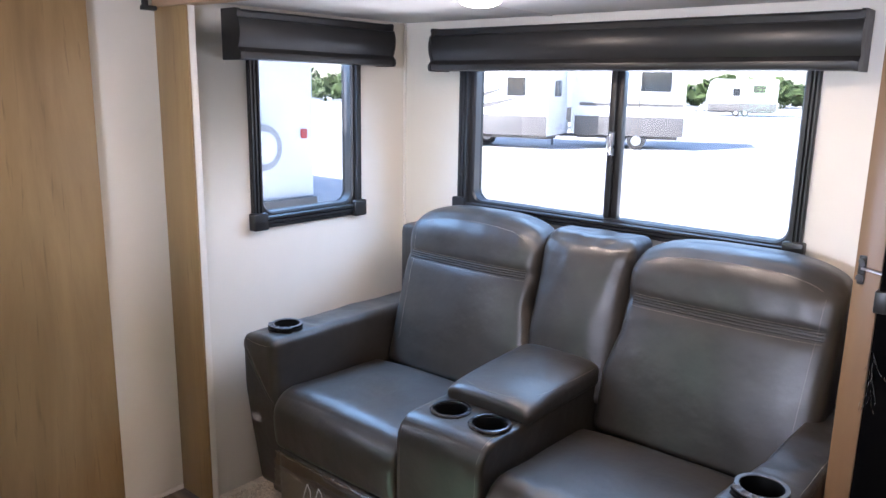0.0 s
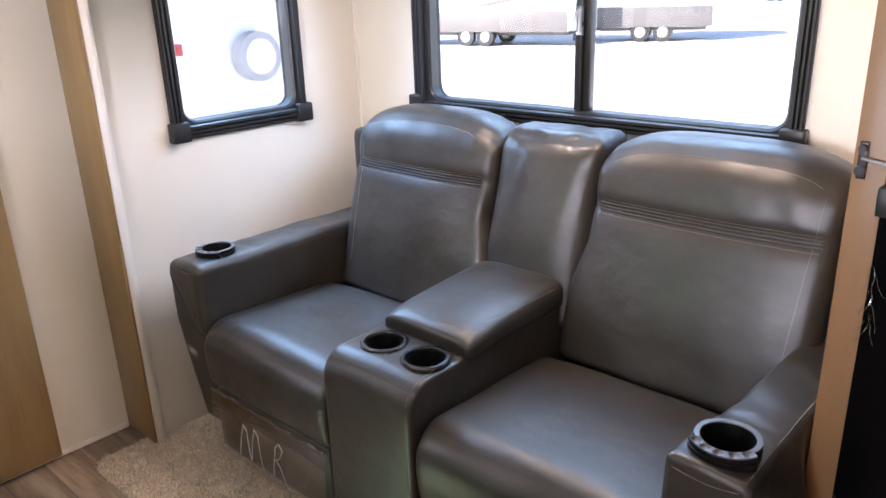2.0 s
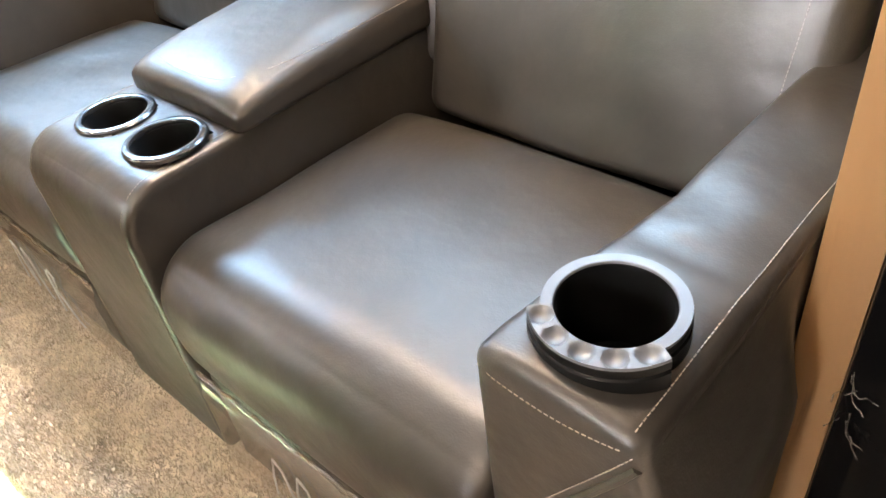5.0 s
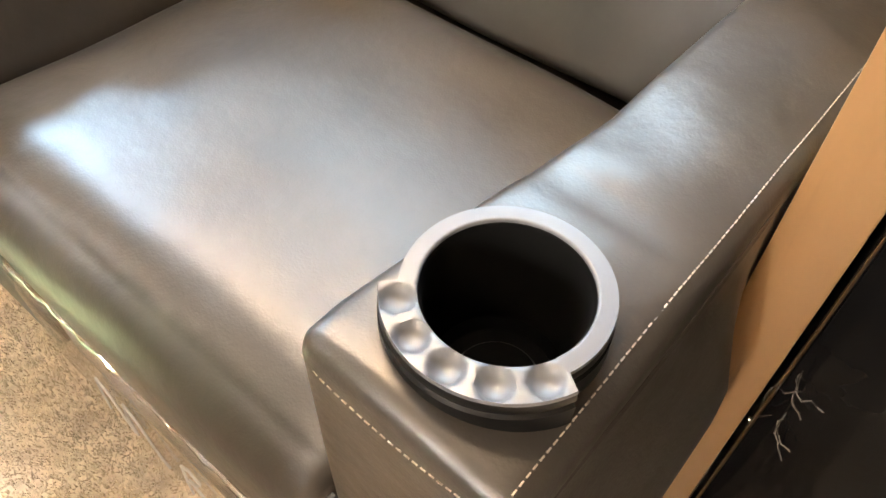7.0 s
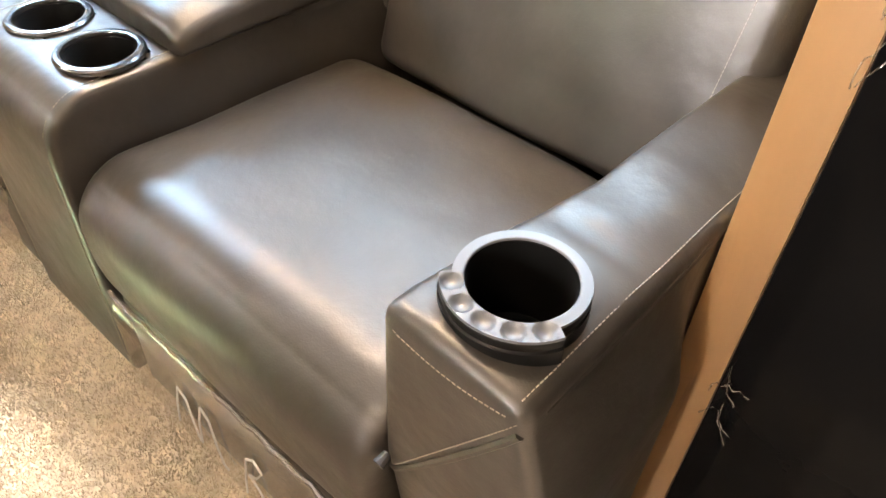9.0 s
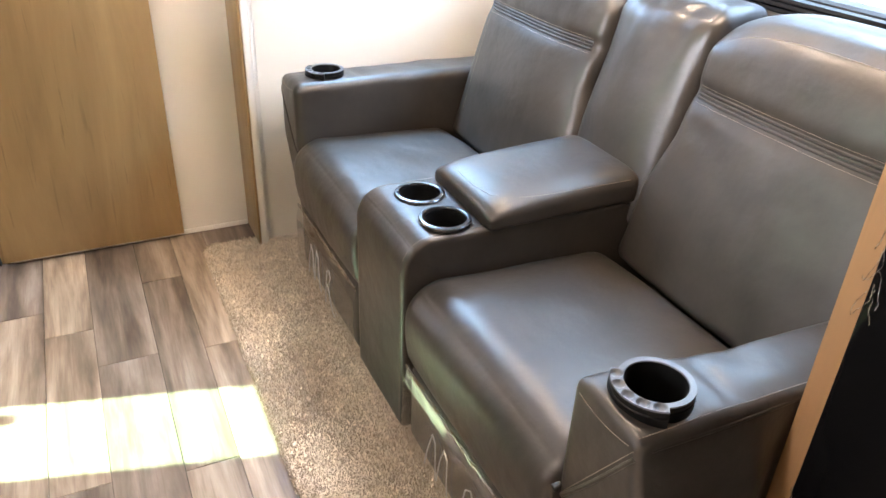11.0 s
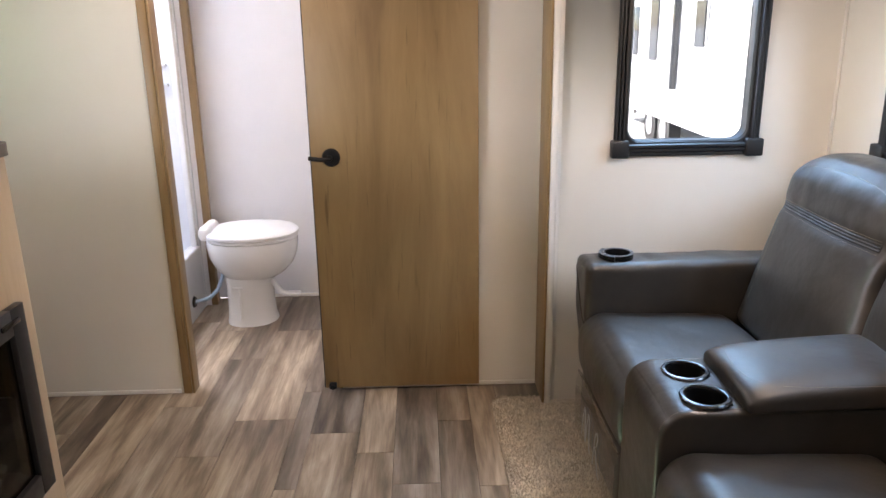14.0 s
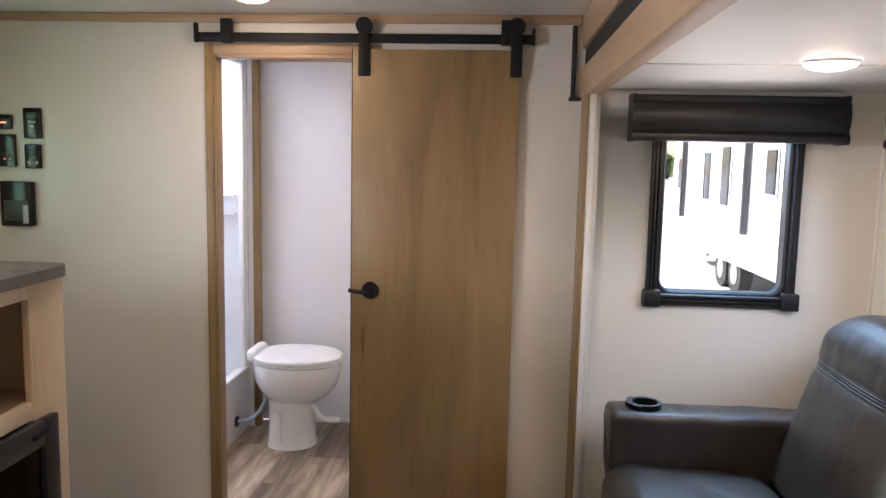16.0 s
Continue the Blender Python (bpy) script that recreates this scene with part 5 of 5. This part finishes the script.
part("access_outline", bm, BLACK, shower, "black gasket of an access panel")
whole("trim_shower", box(bmesh.new(), -2.905, -2.861, SHOWER_Y + 0.02, SHOWER_Y + 0.055, 0.0, TOP - 0.001, 0.004), MAPLE, "maple strip at the end of the shower", "trim", "structure")
whole("wall_shower_end", box(bmesh.new(), BATH_X + 0.0005, -2.8615, SOUTH, SHOWER_Y + 0.0195, 0.0, TOP - 0.001), BATH_WALL, "white filler wall behind the shower", "wall", "structure")
whole("trim_bath_crown", box(bmesh.new(), BATH_X + 0.001, BATH_X + 0.014, SHOWER_Y + 0.06, BATH_N, 1.965, 1.999, 0.003), MAPLE_Y, "maple strip along the bathroom ceiling", "trim", "structure")

# panes of the entry door window and of an added one out of view
entry = thing("window_entry", (-1.39, SOUTH - 0.03, 1.16), "green tinted pane in the entry door", "window", kind="structure")
part("pane", box(bmesh.new(), -1.53, -1.25, SOUTH - 0.03, SOUTH - 0.026, 1.16, 1.64), GREEN_GLASS, entry)
part("latch", box(bmesh.new(), -1.492, -1.452, SOUTH - 0.024, SOUTH - 0.012, 1.167, 1.206, 0.002), BLACK, entry)
whole("window_added", box(bmesh.new(), -0.15, 0.40, SOUTH - 0.03, SOUTH - 0.026, 1.20, 1.60), GLASS, "tinted pane of an added window out of view", "window", "structure").visible_shadow = False

# ---- outdoors ----
GRAVEL = surface("pale gravel lot", (0.52, 0.515, 0.505), (0.62, 0.615, 0.605), (0.85, 0.95), 0.6, 30, 0.4, 0.02)
TRAILER_WHITE = surface("white trailer skin", (0.70, 0.70, 0.70), (0.76, 0.76, 0.76), (0.25, 0.35), 0.5, 2, 0.02)
TRAILER_GREY = surface("grey trailer skirt", (0.10, 0.095, 0.09), (0.14, 0.13, 0.125), (0.4, 0.5), 0.5, 3, 0.05)
TRAILER_DARK = surface("dark trailer window", (0.02, 0.025, 0.03), (0.035, 0.04, 0.045), (0.05, 0.12), 1.0, bumps=0)
SPARE = surface("grey wheel cover", (0.30, 0.30, 0.31), (0.36, 0.36, 0.37), (0.5, 0.6), 3, bumps=0)
TAIL_RED = surface("red lens", (0.35, 0.02, 0.02), (0.45, 0.03, 0.03), (0.15, 0.25), 8, bumps=0)
TYRE = surface("black tyre", (0.02, 0.02, 0.02), (0.035, 0.035, 0.035), (0.7, 0.8), 4, 20, 0.2)
bm = bmesh.new()
bmesh.ops.create_grid(bm, x_segments=8, y_segments=8, size=400)
ground = whole("ground", bm, GRAVEL, "pale gravel parking lot in the sun", "ground", "structure", at=(0, 0, 0))
ground.location.z = GROUND_Z


def trailer(x, y, turn, length, label, style):
    """A travel trailer on its wheels, its long side along its own x, facing -y."""
    ob = thing("travel_trailer", (0, 0, 0), label, "trailer", "parked trailers")
    h, w, lift = 3.05, 2.4, 0.55
    bm = bmesh.new()
    pts = [(-length / 2, lift + 0.10), (-length / 2 + 0.25, lift), (length / 2, lift), (length / 2, lift + h - 0.10), (length / 2 - 0.15, lift + h), (-length / 2 + 0.7, lift + h), (-length / 2 + 0.25, lift + h - 0.25), (-length / 2, lift + h * 0.55)]
    extrude_profile(bm, pts, 1, -w / 2, w / 2)
    part("body", bm, TRAILER_WHITE, ob)
    if style < 2:
        part("skirt", box(bmesh.new(), -length / 2 + 0.15, length / 2 - 0.02, -w / 2 - 0.03, -w / 2 + 0.01, lift + 0.01, lift + 0.75, 0.004), TRAILER_GREY, ob, "grey lower skirt")
    bm = bmesh.new()
    if style == 0:
        extrude_profile(bm, [(-length * 0.15, lift + 0.9), (length * 0.10, lift + 1.5), (length * 0.30, lift + 1.9), (length * 0.12, lift + 1.35)], 1, -w / 2 - 0.012, -w / 2 - 0.001)
        extrude_profile(bm, [(-length * 0.10, lift + 0.8), (length * 0.16, lift + 1.2), (length * 0.38, lift + 1.5), (length * 0.18, lift + 1.05)], 1, -w / 2 - 0.012, -w / 2 - 0.001)
    elif style == 1:
        box(bm, -length / 2 + 0.3, length / 2 - 0.05, -w / 2 - 0.012, -w / 2 - 0.001, lift + 1.15, lift + 1.28)
        box(bm, length * 0.1, length * 0.1 + 0.05, -w / 2 - 0.011, -w / 2 - 0.001, lift + 0.8, lift + h - 0.2)
    else:
        extrude_profile(bm, [(length / 2 - 0.30, lift + 0.2), (length / 2 - 0.24, lift + 0.2), (length / 2 - 0.40, lift + 2.6), (length / 2 - 0.62, lift + 2.9), (length / 2 - 0.46, lift + 2.55)], 1, -w / 2 - 0.012, -w / 2 - 0.001)
        for ax in (-length * 0.36, length * 0.12):
            arm = box(bmesh.new(), ax - 0.05, ax + 0.05, -w / 2 - 0.12, -w / 2 - 0.02, lift + 0.6, lift + h - 0.15, 0.01)
            part("awning_arm", arm, TRAILER_DARK, ob, "dark awning arm")
        tube_bm = bmesh.new()
        cyl(tube_bm, (-length * 0.38, -w / 2 - 0.10, lift + h - 0.14), (length * 0.14, -w / 2 - 0.10, lift + h - 0.14), 0.10, seg=16)
        part("awning", tube_bm, TRAILER_WHITE, ob, "rolled white awning")
        door = part("door", box(bmesh.new(), -length * 0.16 - 0.35, -length * 0.16 + 0.35, -w / 2 - 0.03, -w / 2 - 0.001, lift + 0.25, lift + 2.2, 0.01), TRAILER_WHITE, ob)
        part("pane", box(bmesh.new(), -length * 0.16 - 0.24, -length * 0.16 + 0.24, -w / 2 - 0.04, -w / 2 - 0.031, lift + 1.1, lift + 2.05, 0.004), TRAILER_DARK, door)
        spare = bmesh.new()
        cyl(spare, (length / 2 + 0.01, 0.1, lift + 0.86), (length / 2 + 0.22, 0.1, lift + 0.86), 0.34, seg=28)
        wheel = part("spare_wheel", spare, SPARE, ob, "spare wheel with a white cover")
        cover = bmesh.new()
        cyl(cover, (length / 2 + 0.221, 0.1, lift + 0.86), (length / 2 + 0.235, 0.1, lift + 0.86), 0.24, seg=24)
        part("cover", cover, TRAILER_WHITE, wheel)
        part("bumper", box(bmesh.new(), length / 2 + 0.001, length / 2 + 0.16, -1.15, 1.15, lift - 0.10, lift + 0.04, 0.01), TRAILER_GREY, ob)
        for sy in (-1, 1):
            part("tail_light", box(bmesh.new(), length / 2 + 0.001, length / 2 + 0.03, sy * 1.02 - 0.06, sy * 1.02 + 0.06, lift + 0.95, lift + 1.10, 0.008), TAIL_RED, ob, "red tail light")
    part("stripe", bm, TRAILER_GREY, ob, "grey painted stripe")
    for wx, ww, wz, wh in ([(-length * 0.30, 1.0, 1.45, 0.75), (length * 0.33, 0.85, 1.45, 0.80)] if style == 0 else [(length * 0.24, 0.5, 1.3, 0.8), (-length * 0.02, 0.55, 1.0, 1.2), (-length * 0.40, 0.45, 1.2, 0.8)] if style == 2 else [(-length * 0.08, 0.75, 1.40, 0.85), (length * 0.24, 1.25, 1.70, 0.85)]):
        win = part("window", box(bmesh.new(), wx - ww / 2, wx + ww / 2, -w / 2 - 0.03, -w / 2 - 0.013, lift + wz, lift + wz + wh, 0.006), TRAILER_WHITE, ob)
        part("pane", box(bmesh.new(), wx - ww / 2 + 0.05, wx + ww / 2 - 0.05, -w / 2 - 0.06, -w / 2 - 0.02, lift + wz + 0.05, lift + wz + wh - 0.05), TRAILER_DARK, win)
    if style < 2:
        part("window", box(bmesh.new(), length / 2 + 0.001, length / 2 + 0.02, -0.4, 0.4, lift + 1.5, lift + 2.1, 0.006), TRAILER_DARK, ob)
    part("window", box(bmesh.new(), -length / 2 - 0.02, -length / 2 + 0.06, -0.5, 0.5, lift + 1.25, lift + 1.5, 0.006), TRAILER_DARK, ob)
    for wx in (-0.42, 0.42):
        for wy in (-w / 2 + 0.16, w / 2 - 0.16):
            bm = bmesh.new()
            cyl(bm, (wx, wy - 0.11, 0.36), (wx, wy + 0.11, 0.36), 0.36, seg=28)
            wheel = part("wheel", bm, TYRE, ob)
            bm = bmesh.new()
            cyl(bm, (wx, wy - 0.125, 0.36), (wx, wy - 0.112, 0.36), 0.20, seg=20)
            part("rim", bm, CHROME, wheel)
    bm = bmesh.new()
    box(bm, -length / 2 - 1.1, -length / 2 + 0.4, -0.08, 0.08, lift - 0.16, lift - 0.04, 0.01)
    box(bm, -length / 2 + 0.2, length / 2 - 0.2, -0.6, 0.6, lift - 0.16, lift - 0.01, 0.01)
    cyl(bm, (-length / 2 - 0.9, 0, 0.0), (-length / 2 - 0.9, 0, lift), 0.04, seg=12)
    part("tow_frame", bm, TRAILER_GREY, ob)
    bm = bmesh.new()
    cyl(bm, (-length / 2 - 0.45, -0.2, lift - 0.04), (-length / 2 - 0.45, -0.2, lift + 0.5), 0.16, seg=20)
    cyl(bm, (-length / 2 - 0.45, 0.2, lift - 0.04), (-length / 2 - 0.45, 0.2, lift + 0.5), 0.16, seg=20)
    part("gas_bottle", bm, TRAILER_WHITE, ob)
    part("roof_unit", box(bmesh.new(), -0.5, 0.5, -0.4, 0.4, lift + h, lift + h + 0.28, 0.06), TRAILER_WHITE, ob)
    ob.matrix_basis = pose(x, y, GROUND_Z, 0, 0, turn)
    return ob


trailer(-19.2, 24.9, 14, 7.6, "white travel trailer with grey swooshes on the lot", 0)
trailer(-14.0, 28.9, 24, 4.4, "white and grey travel trailer on the lot", 1)
trailer(-23.4, 43.0, 78, 8.0, "white travel trailer standing end on", 0)
trailer(-26.0, 77.0, 20, 6.5, "white travel trailer far off on the lot", 1)
trailer(-17.0, 92.0, 60, 9.0, "white travel trailer far off on the lot", 0)
trailer(-13.4, 6.55, 0, 9.2, "white travel trailer with a rolled awning parked close by", 2)

# far trees behind the lot: crowns of many small leaf clumps
FOLIAGE = surface("far foliage", (0.035, 0.06, 0.018), (0.09, 0.13, 0.04), (0.6, 0.8), 0.8, bumps=0)


def far_woods():
    gen = np.random.default_rng(5)
    verts, faces = [], []
    for a in np.linspace(radians(92), radians(176), 60):
        d = gen.uniform(118, 140)
        cx, cy, top, wide = d * math.cos(a), d * math.sin(a), gen.uniform(2.8, 5.0), gen.uniform(2.5, 4.5)
        for k in range(150):
            q = gen.normal(0, 1, 3)
            q = q / np.linalg.norm(q) * gen.uniform(0.55, 1.0)
            c = np.array((cx + wide * q[0], cy + wide * q[1], GROUND_Z + top * 0.58 + top * 0.42 * q[2]))
            u, w = gen.normal(0, 0.42, 3), gen.normal(0, 0.42, 3)
            n = len(verts)
            verts += [tuple(c - u), tuple(c + w), tuple(c + u), tuple(c - w)]
            faces.append((n, n + 1, n + 2, n + 3))
        n = len(verts)
        for z, r in ((GROUND_Z, 0.3), (GROUND_Z + top * 0.6, 0.12)):
            verts += [(cx + r * math.cos(2.094 * k), cy + r * math.sin(2.094 * k), z) for k in range(3)]
        faces += [(n + k, n + (k + 1) % 3, n + 3 + (k + 1) % 3, n + 3 + k) for k in range(3)]
    me = bpy.data.meshes.new("far_woods")
    me.from_pydata(verts, [], faces)
    me.materials.append(FOLIAGE)
    tagged(new("far_woods", me), "row of green trees far behind the lot", "trees", kind="stuff")


far_woods()

# ---- carpet of the slide-out: pile of many small tufts ----
CAR_X0, CAR_X1, CAR_Y0 = -1.712, 1.24, 1.120


def carpet():
    base = bmesh.new()
    r = 0.05
    pts = [(CAR_X0 + r - r * math.cos(a), CAR_Y0 + r - r * math.sin(a)) for a in np.linspace(0, math.pi / 2, 8)] + [(CAR_X1, CAR_Y0 + 0.01), (CAR_X1, BACK_Y - 0.002), (-1.655, BACK_Y - 0.002), (-1.655, SLIDE_Y - 0.001), (CAR_X0, SLIDE_Y - 0.001)]
    extrude_profile(base, pts, 2, 0.0025, 0.008)
    rug = whole("carpet", base, CARPET, "beige cut pile carpet on the slide-out floor", "carpet", "structure")
    gen = np.random.default_rng(11)
    n = 95000
    x = gen.uniform(CAR_X0 - 0.004, 0.35, n)
    y = CAR_Y0 - 0.005 + (1.60 - CAR_Y0) * gen.random(n)
    keep = ~((x < -1.655) & (y > SLIDE_Y - 0.004)) & ~((x < CAR_X0 + r) & (y < CAR_Y0 + r) & (np.hypot(x - CAR_X0 - r, y - CAR_Y0 - r) > r + 0.004))
    x, y = x[keep], y[keep]
    n = len(x)
    h = 0.009 * gen.uniform(0.6, 1.25, n) * (0.9 + 0.25 * np.sin(9 * x) * np.cos(13 * y))
    an, w = gen.uniform(0, 2 * math.pi, n), gen.uniform(0.0011, 0.0020, n)
    lean = gen.normal(0, 0.0030, (n, 2))
    v = np.zeros((n, 4, 3))
    for k in range(3):
        v[:, k, 0] = x + w * np.cos(an + 2.094 * k)
        v[:, k, 1] = y + w * np.sin(an + 2.094 * k)
        v[:, k, 2] = 0.007
    v[:, 3] = np.stack((x + lean[:, 0], y + lean[:, 1], 0.008 + h), 1)
    i = np.arange(n)[:, None] * 4
    f = np.concatenate((i + np.array((0, 1, 3)), i + np.array((1, 2, 3)), i + np.array((2, 0, 3))))
    me = bpy.data.meshes.new("pile")
    me.from_pydata(v.reshape(-1, 3).tolist(), [], f.tolist())
    me.materials.append(CARPET)
    pile = new("pile", me)
    pile.parent = rug
    pile.matrix_parent_inverse = Matrix.Translation(-rug.location)
    tagged(pile, "tufted beige pile", kind="stuff")


carpet()

# ---- floor planks ----
ROWS_Y = [1.310, 1.138, 1.026, 0.902, 0.745, 0.615, 0.436, 0.366, 0.138, -0.016, -0.17, -0.35, -0.447, -0.58, -0.72, -0.86, -0.98, SOUTH]
ENDS = {1: [-1.140], 2: [-1.56], 3: [-1.164], 4: [-1.355], 5: [-1.495], 6: [-1.822, -1.153], 7: [-1.606], 8: [-2.157, -1.363], 9: [-1.728], 10: [-1.142]}
prng = random.Random(21)
for i, (y1, y0) in enumerate(zip(ROWS_Y, ROWS_Y[1:])):
    ends = sorted(ENDS.get(i, []))
    cuts = list(ends) or [BATH_X + prng.uniform(0.3, 0.9)]
    while cuts[0] > BATH_X + 0.95:
        cuts.insert(0, cuts[0] - prng.uniform(0.6, 0.95))
    while cuts[-1] < EAST - 0.95:
        cuts.append(cuts[-1] + prng.uniform(0.6, 0.95))
    cuts = [BATH_X + 0.001] + cuts + [EAST - 0.001]
    for x0, x1 in zip(cuts, cuts[1:]):
        g = 0.0007
        c = ((x0 + x1) / 2, (y0 + y1) / 2)
        hx, hy, ch = (x1 - x0) / 2 - g, (y1 - y0) / 2 - g, 0.0012
        v = [(sx * hx, sy * hy, -0.003) for sx, sy in ((-1, -1), (1, -1), (1, 1), (-1, 1))] + [(sx * hx, sy * hy, -0.0008) for sx, sy in ((-1, -1), (1, -1), (1, 1), (-1, 1))]
        v += [(sx * (hx - ch), sy * (hy - ch), 0.0) for sx, sy in ((-1, -1), (1, -1), (1, 1), (-1, 1))]
        f = [(8, 9, 10, 11)] + [(a + k, a + (k + 1) % 4, a + 4 + (k + 1) % 4, a + 4 + k) for a in (0, 4) for k in range(4)]
        me = bpy.data.meshes.new("plank")
        me.from_pydata(v, [], f)
        me.materials.append(PLANK)
        p = new("plank", me)
        p.parent = floor
        p.location = Vector((c[0], c[1], 0.0)) - floor.location
